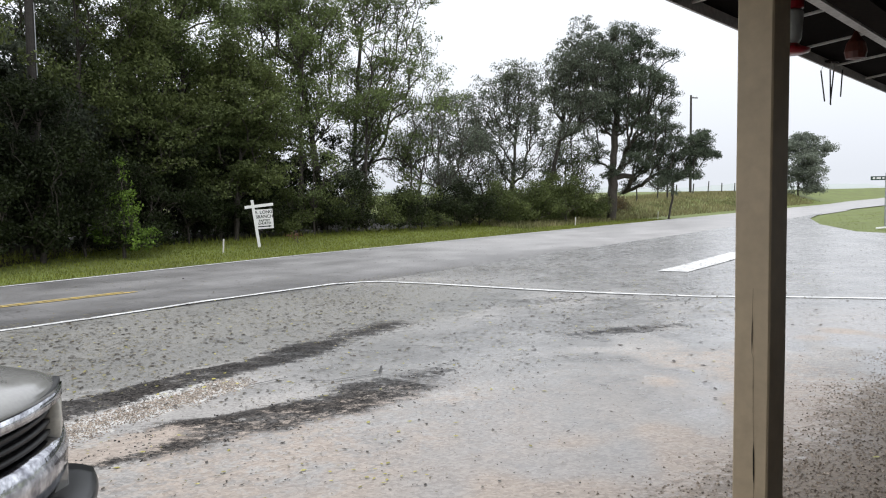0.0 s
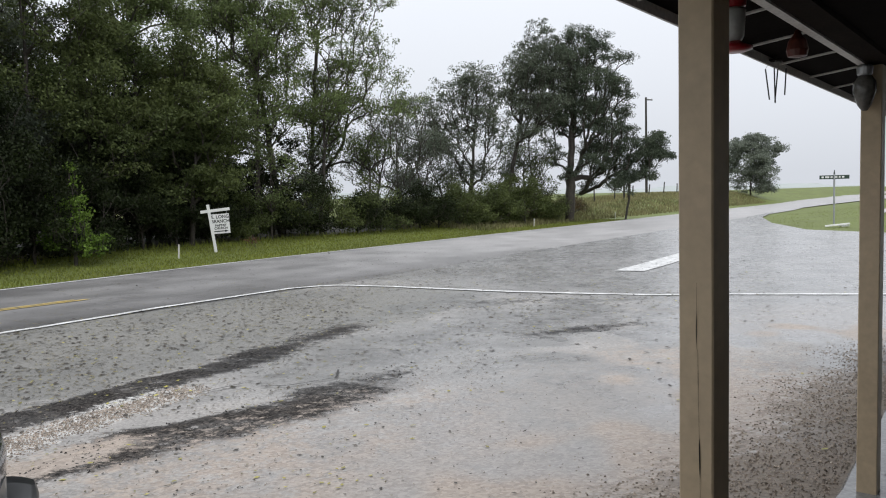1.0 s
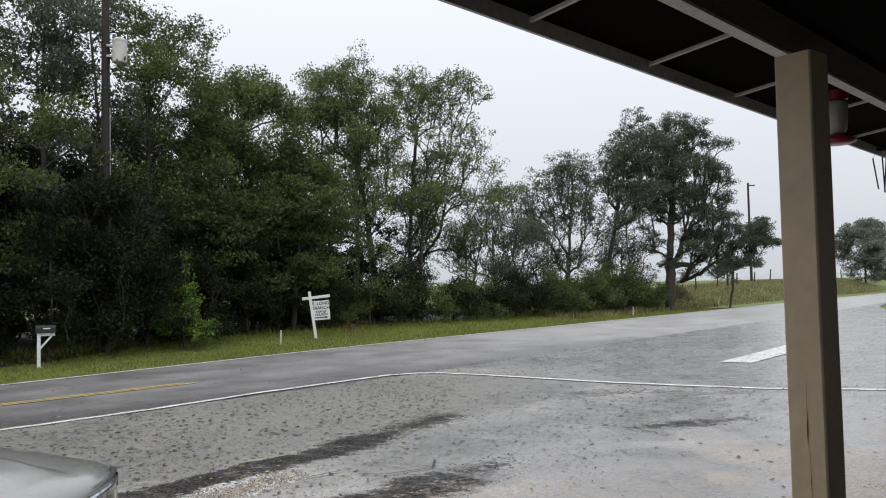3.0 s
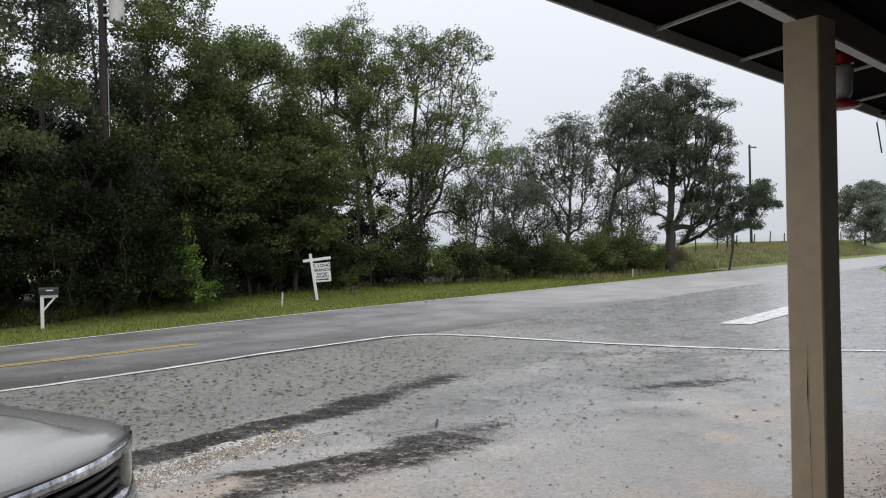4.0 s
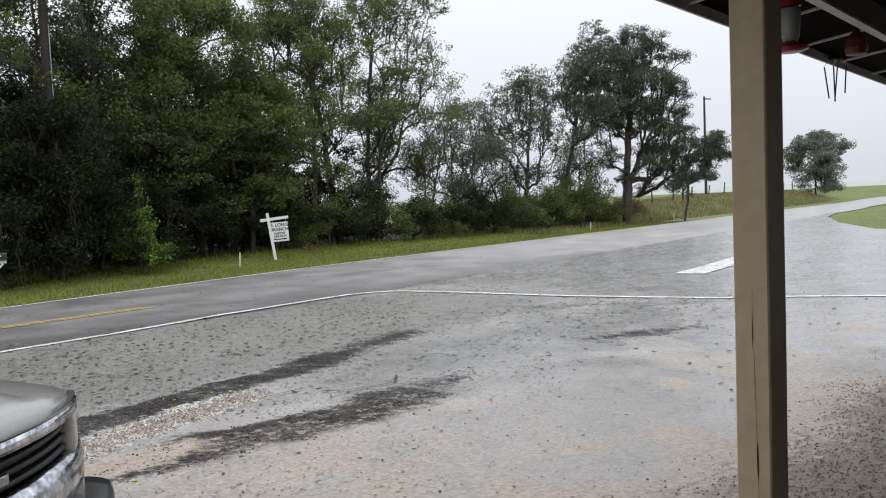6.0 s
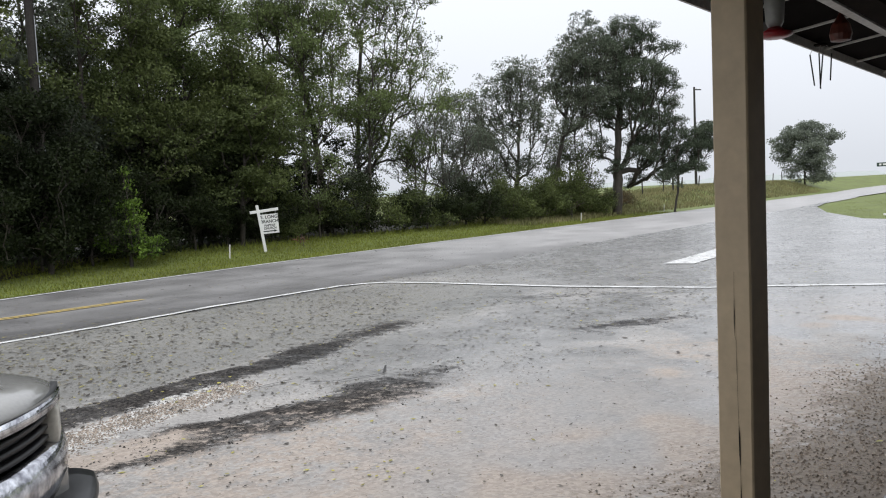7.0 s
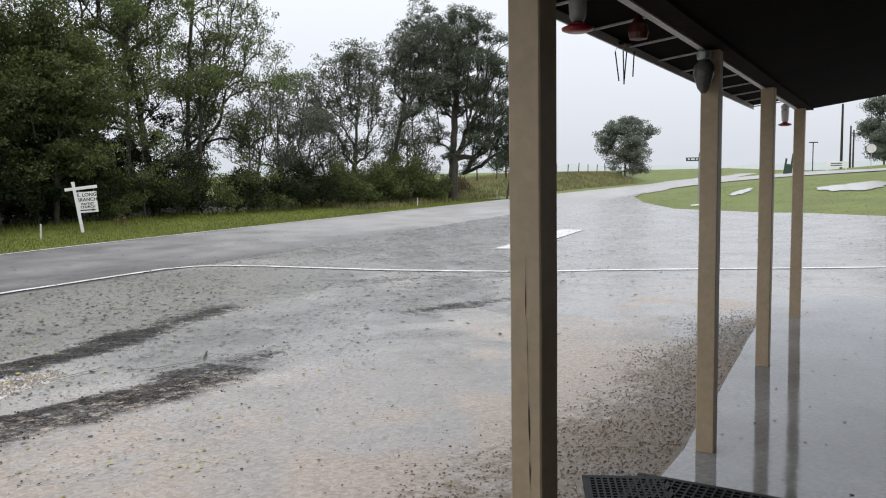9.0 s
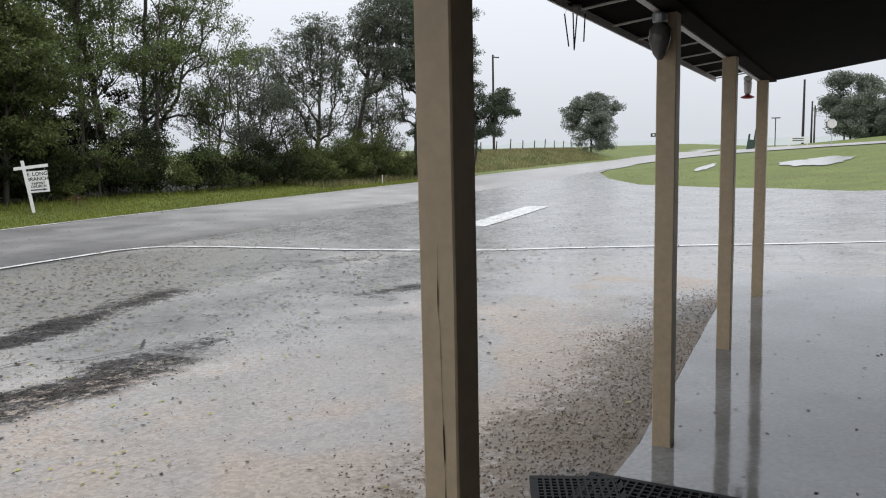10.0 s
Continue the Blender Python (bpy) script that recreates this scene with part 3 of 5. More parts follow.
def porch_roof():
    def at(s, d, z):
        return row(s, d, z - 0.0165 * s)
    bm = bmesh.new()
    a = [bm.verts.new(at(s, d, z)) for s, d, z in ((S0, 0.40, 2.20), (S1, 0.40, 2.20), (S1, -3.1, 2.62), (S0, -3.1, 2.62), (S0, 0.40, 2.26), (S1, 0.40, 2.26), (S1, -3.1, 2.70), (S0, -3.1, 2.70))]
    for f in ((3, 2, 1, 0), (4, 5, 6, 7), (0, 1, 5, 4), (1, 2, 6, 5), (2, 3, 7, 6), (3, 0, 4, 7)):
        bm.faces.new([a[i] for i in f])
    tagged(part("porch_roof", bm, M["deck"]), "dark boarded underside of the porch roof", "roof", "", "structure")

    def bar(name, s0, s1, d0, d1, z0, z1, mat, label, category, slope=0.0):
        bm = bmesh.new()
        v = [bm.verts.new(at(s, d, z + slope * d)) for s, d, z in ((s0, d0, z0), (s1, d0, z0), (s1, d1, z0), (s0, d1, z0), (s0, d0, z1), (s1, d0, z1), (s1, d1, z1), (s0, d1, z1))]
        for f in ((3, 2, 1, 0), (4, 5, 6, 7), (0, 1, 5, 4), (1, 2, 6, 5), (2, 3, 7, 6), (3, 0, 4, 7)):
            bm.faces.new([v[i] for i in f])
        bmesh.ops.recalc_face_normals(bm, faces=bm.faces)
        return tagged(part(name, bm, mat), label, category, "", "structure")
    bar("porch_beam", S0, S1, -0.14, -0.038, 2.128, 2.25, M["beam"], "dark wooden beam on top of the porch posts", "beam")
    bar("beam_trim", S0, S1, -0.034, 0.0, 2.122, 2.145, M["trim"], "pale weathered board along the porch beam", "trim")
    bar("fascia", S0, S1 + 0.02, 0.384, 0.394, 2.162, 2.27, M["trim"], "pale weathered fascia board along the eave", "trim")
    s = -2.75 - 0.56 * 11
    while s < S1:
        bar("rafter", s - 0.006, s + 0.006, 0.006, 0.382, 2.228, 2.237, M["trim"], "thin pale batten under the dark eave", "rafter", -0.12)
        s += 0.56
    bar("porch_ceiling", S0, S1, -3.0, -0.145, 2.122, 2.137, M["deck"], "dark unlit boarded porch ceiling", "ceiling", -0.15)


porch_roof()


# unseen wall, added to close the porch and keep its inside dark
def unseen_wall():
    bm = bmesh.new()
    v = [bm.verts.new(row(s, d, z)) for s, d, z in ((S0, -3.0, -0.2), (S1, -3.0, -0.2), (S1, -3.2, -0.2), (S0, -3.2, -0.2), (S0, -3.0, 2.7), (S1, -3.0, 2.6), (S1, -3.2, 2.6), (S0, -3.2, 2.7))]
    for f in ((3, 2, 1, 0), (4, 5, 6, 7), (0, 1, 5, 4), (1, 2, 6, 5), (2, 3, 7, 6), (3, 0, 4, 7)):
        bm.faces.new([v[i] for i in f])
    bmesh.ops.recalc_face_normals(bm, faces=bm.faces)
    tagged(part("unseen_wall_south", bm, M["wall"]), "unseen dark brown wall added behind the porch", "wall", "", "structure")


unseen_wall()


# ---- trees ----
def tube_mesh(nodes, parents, radii, sides=5):
    """Tapered limbs along a skeleton, as vertices and faces."""
    verts, faces = [], []
    ang = np.linspace(0, 2 * np.pi, sides, endpoint=False)
    for i, p in enumerate(parents):
        if p < 0:
            continue
        a, b = nodes[p], nodes[i]
        d = b - a
        ln = np.linalg.norm(d)
        if ln < 1e-5:
            continue
        d = d / ln
        o = np.array((1.0, 0, 0)) if abs(d[0]) < 0.8 else np.array((0, 1.0, 0))
        x = np.cross(d, o)
        x /= np.linalg.norm(x)
        y = np.cross(d, x)
        k = len(verts)
        ra, rb = min(radii[p], radii[i] * 1.5), radii[i]
        for c, r in ((a - d * ra * 0.3, ra), (b + d * rb * 0.3, rb)):
            for q in ang:
                verts.append(c + r * (np.cos(q) * x + np.sin(q) * y))
        for q in range(sides):
            faces.append((k + q, k + (q + 1) % sides, k + sides + (q + 1) % sides, k + sides + q))
    return verts, faces


def skeleton(rng, trunk_pts, targets, grow=1.0):
    """Limbs that reach from a trunk to each target place, each from the nearest limb."""
    nodes, parents = [np.array(trunk_pts[0], float)], [-1]
    for a, b in zip(trunk_pts, trunk_pts[1:]):
        a, b = np.array(a, float), np.array(b, float)
        k = max(2, int(np.linalg.norm(b - a) / 0.5))
        for i in range(1, k + 1):
            nodes.append(a + (b - a) * i / k + rng.normal(0, 0.03, 3))
            parents.append(len(nodes) - 2)
    nt = len(nodes)
    first = int(nt * 0.25)
    base = np.array(trunk_pts[0], float)
    order = sorted(range(len(targets)), key=lambda i: np.linalg.norm((targets[i] - base)[:2]) + 0.15 * targets[i][2])
    ends = []
    for i in order:
        t = targets[i]
        arr = np.array(nodes)
        d = np.linalg.norm(arr - t, axis=1) + 1.6 * np.maximum(0, arr[:, 2] - t[2] + 0.45)
        d[:first] += 4
        j = int(np.argmin(d))
        p = nodes[j]
        ln = np.linalg.norm(t - p)
        k = max(2, int(ln / 0.6))
        last = j
        bend = rng.normal(0, 0.045 * ln, 3)
        for q in range(1, k + 1):
            f = q / k
            nodes.append(p + (t - p) * f + bend * math.sin(math.pi * f) + np.array((0, 0, 0.08 * ln * math.sin(math.pi * f))))
            parents.append(last)
            last = len(nodes) - 1
        ends.append(last)
    load = np.zeros(len(nodes))
    load[ends] = 1
    for i in range(len(nodes) - 1, 0, -1):
        load[parents[i]] += load[i]
    radii = 0.0072 * grow * np.maximum(load, 0.5) ** 0.45
    return nodes, parents, radii, ends


def leaf_mesh(name, centres, sizes, rng, mat, parent, label="", slim=0.5, droop=0.0):
    """Many small leaves, each a folded blade of its own."""
    n = len(centres)
    a = rng.normal(0, 1, (n, 3))
    a[:, 2] -= droop
    a /= np.linalg.norm(a, axis=1)[:, None]
    b = rng.normal(0, 1, (n, 3))
    b -= a * np.sum(a * b, axis=1)[:, None]
    b /= np.linalg.norm(b, axis=1)[:, None]
    c = np.cross(a, b)
    s = sizes[:, None]
    v = np.stack([centres - a * s * 0.5, centres + b * s * slim * 0.5 + c * s * 0.08, centres + a * s * 0.5, centres - b * s * slim * 0.5 + c * s * 0.08], axis=1).reshape(-1, 3)
    me = bpy.data.meshes.new(name)
    me.vertices.add(4 * n)
    me.vertices.foreach_set("co", v.astype(np.float32).ravel())
    me.loops.add(4 * n)
    me.loops.foreach_set("vertex_index", np.arange(4 * n, dtype=np.int32))
    me.polygons.add(n)
    me.polygons.foreach_set("loop_start", np.arange(0, 4 * n, 4, dtype=np.int32))
    me.polygons.foreach_set("loop_total", np.full(n, 4, dtype=np.int32))
    me.materials.append(mat)
    me.update(calc_edges=True)
    ob = new(name, me)
    ob.parent = parent
    if label:
        ob["label"] = label
    return ob


def tree(x, y, top, blobs, mat, label, seed, lean=(0, 0), twigs=120, leaves=45, size=0.16, spread=0.3, thick=1.0, slim=0.5, category="tree", name="tree", bare=0.0, flat=0.6, sunk=0.05, thin=99.0):
    """A tree at (x, y): blobs are the masses of its crown, (dx, dy, z, radius, height) from its foot."""
    rng = np.random.default_rng(seed)
    t = thing(name, Matrix.Translation((x, y, height(x, y) - sunk)), label, category)
    targets = []
    vol = np.array([b[3] * b[3] * b[4] for b in blobs])
    for b, k in zip(blobs, np.maximum(4, (twigs * vol / vol.sum()).astype(int))):
        p = rng.normal(0, 1, (k, 3))
        p /= np.linalg.norm(p, axis=1)[:, None]
        p *= (rng.random(k) ** 0.45)[:, None]
        targets += list(p * (b[3], b[3], b[4]) + (b[0], b[1], b[2]))
    targets = [q for q in targets if q[2] > 0.3]
    tr = [(0, 0, -0.1), (lean[0] * 0.3, lean[1] * 0.3, top * 0.3), (lean[0] * 0.65 + rng.normal(0, 0.12), lean[1] * 0.65, top * 0.6), (lean[0], lean[1], top * 0.93)]
    nodes, parents, radii, ends = skeleton(rng, tr, targets, thick)
    v, f = tube_mesh(nodes, parents, radii)
    mesh_part("trunk", v, f, M["bark"], t, "dark wet bark on trunk and limbs", True)
    cen, per = [], rng.poisson(leaves, len(ends))
    for e, k in zip(ends, per):
        k = int(k * rng.uniform(0.4, 1.6))
        if rng.random() < bare:
            k = k // 6
        if nodes[e][2] > thin:
            k = int(k * 0.68)
        q = rng.normal(0, 1, (k, 3))
        q *= (np.minimum(1.5, np.linalg.norm(q, axis=1)) / np.linalg.norm(q, axis=1))[:, None]
        w = spread * rng.uniform(0.6, 1.25)
        cen.append(np.array(nodes[e]) + q * (w, w, w * flat))
        mid = np.array(nodes[e]) * 0.5 + np.array(nodes[parents[e]]) * 0.5
        cen.append(mid + rng.normal(0, w * 0.45, (k // 4, 3)))
    cen = np.concatenate(cen)
    cen = cen[cen[:, 2] > 0.02]
    leaf_mesh("crown", cen, size * rng.uniform(0.6, 1.3, len(cen)), rng, mat, t, slim=slim)
    return t


def round_crown(rng, n, r, z0, z1, cx=0.0, cy=0.0, br=1.3):
    """Masses of leaves set within a rounded crown between z0 and z1."""
    out = []
    for _ in range(n):
        h = rng.random()
        z = z0 + (z1 - z0) * h
        w = r * math.sqrt(max(0.05, 1 - (2 * h - 0.9) ** 2 / 1.25))
        a, q = rng.random() * 6.283, math.sqrt(rng.random())
        k = br * rng.uniform(0.7, 1.2)
        out.append((cx + math.cos(a) * w * q, cy + math.sin(a) * w * q, z, k, k * 0.65))
    return out


def draped_wood_floor():
    """Wet leaf litter under the wood, near black so gaps between stems read as shade."""
    M["litter"] = material("shade_dark_leaf_litter", (0.035, 0.028, 0.019), 0.7, vary=0.4, scale=1.0, fine=18, bump=0.6, bump_scale=12, spec=0.2)
    poly = [along(s, p) for s, p in ((-24, 3.6), (0, 4.0), (5, 6.3), (10, 7.3), (18, 7.3), (26, 6.2), (33, 5.6), (35, 12), (26, 30), (-24, 30))]
    draped("wood_floor", poly, 1.5, -0.035, M["litter"], "wet leaf litter with the shade of the wood in its colour", "ground")


draped_wood_floor()


def clumps(masses, seed, deep=1.2, squat=0.8, full=1.4):
    """Leaf masses (dx, z, radius), given depth in y about the trunk."""
    rng = random.Random(seed)
    out = []
    for dx, z, r in masses:
        dy = rng.uniform(-deep, deep)
        out.append((dx, dy, z, r * full, r * full * squat))
        for _ in range(2):
            a, e, k = rng.uniform(0, 6.283), rng.uniform(-0.9, 0.9), r * rng.uniform(0.5, 0.8)
            out.append((dx + 1.3 * r * math.cos(a), dy + 1.1 * r * math.sin(a), z + 1.1 * r * e, k, k * squat))
    return out


# the wood by the verge; its inner shade is put into near-black leaves
WOOD = [(-18.6, 19.0, 12, "leaf_shaded"), (-15.6, 22.0, 12.5, "leaf_olive"), (-15.3, 25.9, 13, "leaf_grey"), (-14.98, 29.4, 14, "leaf_grey"), (-12.9, 28.5, 12.5, "leaf_olive"), (-12.2, 32.2, 11.8, "leaf_green"),
        (-10.7, 34.2, 11.0, "leaf_green"), (-19, 29, 10, "leaf_shaded"), (-17.5, 34, 10, "leaf_shaded"), (-14, 36, 9.5, "leaf_shaded"), (-12, 38.5, 9, "leaf_green"), (-22, 25, 10, "leaf_shaded"), (-24, 33, 9, "leaf_shaded"), (-18.5, 41, 9, "leaf_shaded"), (-21, 15.5, 11, "leaf_shaded"), (-26, 20, 10, "leaf_shaded"),
        (-16.5, 31, 6.5, "leaf_shaded"), (-13.5, 33.5, 6.0, "leaf_shaded"), (-17.5, 25.5, 6.5, "leaf_shaded"), (-11.8, 36.5, 5.5, "leaf_shaded")]
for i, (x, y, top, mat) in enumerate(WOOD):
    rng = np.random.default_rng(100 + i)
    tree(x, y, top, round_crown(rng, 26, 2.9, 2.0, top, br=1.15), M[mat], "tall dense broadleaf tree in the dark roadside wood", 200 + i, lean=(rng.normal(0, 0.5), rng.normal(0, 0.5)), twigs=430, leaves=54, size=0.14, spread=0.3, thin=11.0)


tree(-8.5, 32.6, 7.4, clumps([(0.1, 7.0, 0.85), (1.0, 6.6, 0.8), (-0.4, 6.0, 0.9), (0.5, 5.6, 0.9), (1.4, 5.4, 0.75), (1.6, 4.4, 0.7), (0.0, 4.7, 0.9), (1.0, 4.1, 0.9), (-0.5, 3.6, 0.9), (0.6, 3.1, 0.8), (0.4, 7.6, 0.65), (-0.8, 7.0, 0.75), (-0.9, 5.1, 0.8), (1.3, 2.6, 0.8), (-0.6, 2.2, 0.9)], 5, 1.4, 0.6), M["leaf_olive"], "broad olive-green tree with drooping leaf sprays", 305, lean=(0.5, 0), twigs=520, leaves=52, size=0.14, spread=0.34, flat=0.3)
rng = np.random.default_rng(61)
tree(-11.6, 30.6, 8.6, round_crown(rng, 22, 2.1, 2.2, 8.6, br=1.1), M["leaf_olive"], "olive-green tree at the edge of the dark wood", 306, twigs=360, leaves=48, size=0.14, spread=0.33, flat=0.4)

# two airy green trees whose crowns meet
tree(-6.09, 40.5, 12.6, clumps([(-1.1, 11.0, 1.17), (-0.3, 10.5, 1.0), (-2.1, 11.1, 1.0), (-3.3, 11.4, 1.0), (-4.1, 10.3, 0.8), (-2.2, 12.3, 0.92), (-1.1, 12.6, 0.84), (-3.1, 12.6, 0.84), (0.6, 10.5, 0.84), (-0.7, 9.2, 1.0), (-2.0, 9.0, 0.7), (0.7, 8.5, 0.84), (-3.1, 9.2, 0.7), (0.0, 7.5, 0.84), (-1.3, 7.6, 0.67), (0.8, 6.0, 0.92), (-0.7, 5.9, 0.75), (-4.4, 11.1, 0.7), (-2.8, 7.2, 0.8), (-3.2, 5.6, 0.9), (-1.8, 5.0, 0.9)], 1), M["leaf_green"], "tall broadleaf tree with bright green upper clumps", 301, lean=(-1.0, 0), twigs=1300, leaves=26, size=0.125, spread=0.27, flat=0.6, thick=0.95)
tree(-4.93, 42.67, 12.8, clumps([(-0.2, 13.0, 0.88), (1.0, 12.5, 0.96), (2.0, 12.3, 0.96), (3.0, 12.4, 0.88), (3.8, 12.1, 0.7), (0.4, 11.3, 0.88), (1.9, 10.9, 0.79), (3.1, 10.5, 0.79), (4.2, 9.8, 0.7), (3.4, 8.6, 0.74), (0.6, 8.2, 1.05), (2.0, 7.0, 1.09), (0.9, 6.5, 0.96), (3.0, 6.9, 0.88), (4.7, 8.1, 0.7), (5.3, 6.8, 0.7), (4.4, 6.4, 0.7), (1.7, 4.7, 0.88), (2.9, 4.0, 0.74), (0.5, 4.6, 0.88), (2.4, 9.0, 0.7), (3.8, 4.6, 0.63)], 2), M["leaf_green"], "tall airy broadleaf tree with open spreading limbs", 302, lean=(0.9, 0), twigs=1200, leaves=24, size=0.12, spread=0.25, flat=0.6, bare=0.12, thick=0.95)
tree(-7.72, 44.3, 15.4, [(0.2, 0, 14.6, 1.0, 1.3), (0.8, 0, 13.0, 1.3, 1.2), (-0.6, 0, 11.6, 1.4, 1.1), (1.4, 0, 11.2, 1.2, 1.0)], M["leaf_grey"], "slender sparse tree rising above its neighbours", 303, twigs=260, leaves=14, size=0.12, spread=0.2, bare=0.3)

# the grey trees and the pine farther along
for x, y, top, dx, mat, n in ((3.0, 51.0, 7.2, -1.6, "leaf_grey", 13), (9.3, 54.0, 7.0, -0.5, "leaf_grey", 8), (-1.6, 45.0, 6.0, 1.0, "leaf_grey", 8), (8.4, 53.6, 4.6, 0.6, "leaf_olive", 14)):
    rng = np.random.default_rng(int(900 + x * 10))
    tree(x, y, top, round_crown(rng, 14, 1.7, top * 0.22, top, cx=dx * 0.5, br=1.0), M[mat], "thin many-stemmed tree filling the tree line", int(900 + x * 10), lean=(dx, 0), twigs=330, leaves=n, size=0.12, spread=0.24, bare=0.2, thick=0.8)
tree(4.38, 51.77, 9.6, clumps([(0.4, 9.4, 0.99), (1.4, 9.5, 0.79), (-0.5, 8.3, 0.99), (-1.7, 7.8, 0.89), (-2.9, 7.5, 0.79), (-2.4, 6.5, 0.89), (-1.1, 6.4, 0.99), (1.0, 8.1, 1.09), (2.0, 8.4, 0.89), (0.2, 6.7, 1.15), (1.6, 6.7, 1.09), (-0.6, 5.0, 0.83), (-2.2, 5.1, 0.59), (-0.2, 3.2, 0.75), (1.0, 3.4, 0.83), (-3.4, 5.9, 0.67), (2.1, 4.9, 0.79), (-3.9, 7.5, 0.7), (-4.6, 6.6, 0.7)], 3), M["leaf_grey"], "ragged grey-green tree with a wide crown and low limbs", 311, lean=(0.9, 0), twigs=1000, leaves=24, size=0.13, spread=0.24, bare=0.08, thick=0.95)
tree(6.92, 53.01, 12.6, clumps([(2.4, 12.7, 0.5), (2.3, 11.8, 0.8), (1.6, 10.8, 0.92), (3.0, 11.1, 0.8), (2.8, 10.0, 1.02), (0.8, 9.8, 0.86), (1.9, 9.3, 1.18), (3.5, 9.3, 0.92), (1.2, 7.9, 1.02), (2.5, 7.5, 1.02), (3.2, 7.8, 0.82), (0.5, 2.5, 0.71), (1.3, 5.9, 0.69), (2.0, 5.7, 0.61), (0.7, 3.9, 0.61)], 4), M["leaf_grey"], "tall narrow grey-green tree leaning towards the pine", 312, lean=(2.2, 0), twigs=1050, leaves=28, size=0.13, spread=0.24, bare=0.06, thick=0.95)
tree(11.74, 54.72, 13.0, clumps([(0.7, 12.9, 0.9), (0.0, 12.4, 0.73), (1.5, 12.2, 0.81), (2.3, 12.2, 0.73), (-0.5, 11.2, 0.98), (0.8, 11.2, 0.98), (2.0, 10.9, 0.9), (3.3, 11.0, 0.64), (-0.3, 9.8, 1.11), (1.1, 9.6, 1.11), (2.5, 9.4, 0.98), (3.0, 8.7, 0.68), (-0.7, 8.2, 0.98), (0.6, 7.9, 1.2), (2.1, 7.9, 0.94), (3.9, 7.6, 0.73), (-0.2, 6.6, 0.81), (1.3, 6.5, 0.94), (2.8, 6.6, 0.94), (4.1, 6.2, 0.77), (1.9, 5.1, 1.02), (3.2, 5.2, 0.98), (4.5, 5.1, 0.73), (2.7, 3.8, 0.9), (1.3, 4.1, 0.73), (3.9, 3.8, 0.77), (-1.0, 5.2, 0.6), (-1.2, 4.2, 0.5), (1.8, 2.6, 0.6), (3.2, 2.5, 0.6), (-1.1, 7.0, 0.7), (0.0, 3.4, 0.6)], 6, 1.5, 0.62, 1.3), M["needle"], "large dense pine with layered boughs of needles", 313, lean=(0.3, 0), twigs=1700, leaves=42, size=0.16, spread=0.24, slim=0.25, flat=0.6, thick=1.7)
tree(15.78, 55.25, 4.9, clumps([(2.2, 5.6, 0.79), (2.7, 4.5, 0.5), (1.7, 4.7, 0.75), (1.2, 3.3, 0.61), (0.3, 3.1, 0.75), (-0.4, 2.8, 0.61), (1.8, 3.9, 0.53), (2.3, 4.9, 0.57)], 7, 0.8, 0.6, 1.1), M["needle"], "small dark pine beside the utility pole", 314, lean=(0.9, 0), thick=0.8, twigs=360, leaves=44, size=0.16, spread=0.23, slim=0.28)
tree(-0.1, 47.0, 7.6, [(-1.2, 0, 5.2, 1.7, 1.2), (0.8, 0, 6.2, 1.8, 1.3), (2.0, 0, 4.4, 1.7, 1.2), (-2.4, 0, 3.6, 1.6, 1.1), (0.4, 0, 3.0, 1.8, 1.0)], M["leaf_grey"], "low sparse tree with bare twigs", 315, twigs=420, leaves=16, size=0.12, spread=0.22, bare=0.3)

# trees far off; the rain haze over them is put into paler leaves
M["leaf_haze"] = leaf_material("haze_paled_leaves", (0.2, 0.225, 0.18), (0.15, 0.17, 0.135))
rng = np.random.default_rng(9)
tree(51.2, 114.0, 8.8, round_crown(rng, 34, 3.7, 0.9, 8.8, br=1.6), M["leaf_haze"], "rounded dark tree standing alone on the bank", 320, twigs=620, leaves=40, size=0.26, spread=0.45)
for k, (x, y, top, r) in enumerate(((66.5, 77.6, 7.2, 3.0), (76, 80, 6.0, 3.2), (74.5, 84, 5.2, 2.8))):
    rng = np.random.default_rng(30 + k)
    tree(x, y, top, round_crown(rng, 26, r, 0.3, top, br=1.4), M["leaf_haze"], "broad dark tree beyond the side road", 330 + k, twigs=520, leaves=56, size=0.22, spread=0.46)


# undergrowth along the edge of the wood
def bush(x, y, top, r, mat, label, seed, leaves=34, size=0.14):
    rng = np.random.default_rng(seed)
    blobs = round_crown(rng, 12, r, 0.25, top * 0.8, br=0.5 * min(1.4, r / 1.2))
    blobs += [(rng.normal(0, r * 0.5), rng.normal(0, r * 0.4), top * rng.uniform(0.75, 1.1), 0.28, 0.5) for _ in range(4)]
    return tree(x, y, top * 0.7, blobs, mat, label, seed, twigs=190, leaves=int(leaves * 0.66), size=size, spread=0.23, thick=0.7, category="bush", name="bush")


rb = random.Random(17)
s = -14.0
k = 0
while s < 40:
    p = float(np.interp(s, [-14, 0, 1.5, 3, 5.5, 9, 18, 22, 26, 32, 38], [4.4, 4.3, 4.5, 5.2, 5.9, 6.9, 6.9, 6.1, 5.7, 5.1, 5.2])) + rb.uniform(-0.4, 0.6)
    x, y = along(s, p)
    tall = rb.uniform(3.2, 4.4) if s < 3 else rb.uniform(2.2, 3.6) if s < 12 else rb.uniform(1.6, 2.9)
    bush(x, y, tall, rb.uniform(1.2, 1.8), M["leaf_shaded" if s < 13 or rb.random() < 0.35 else "leaf_olive"], "dense dark green bush at the edge of the verge", 400 + k, leaves=56 if s < 14 else 48, size=0.11)
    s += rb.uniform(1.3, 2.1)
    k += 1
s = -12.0
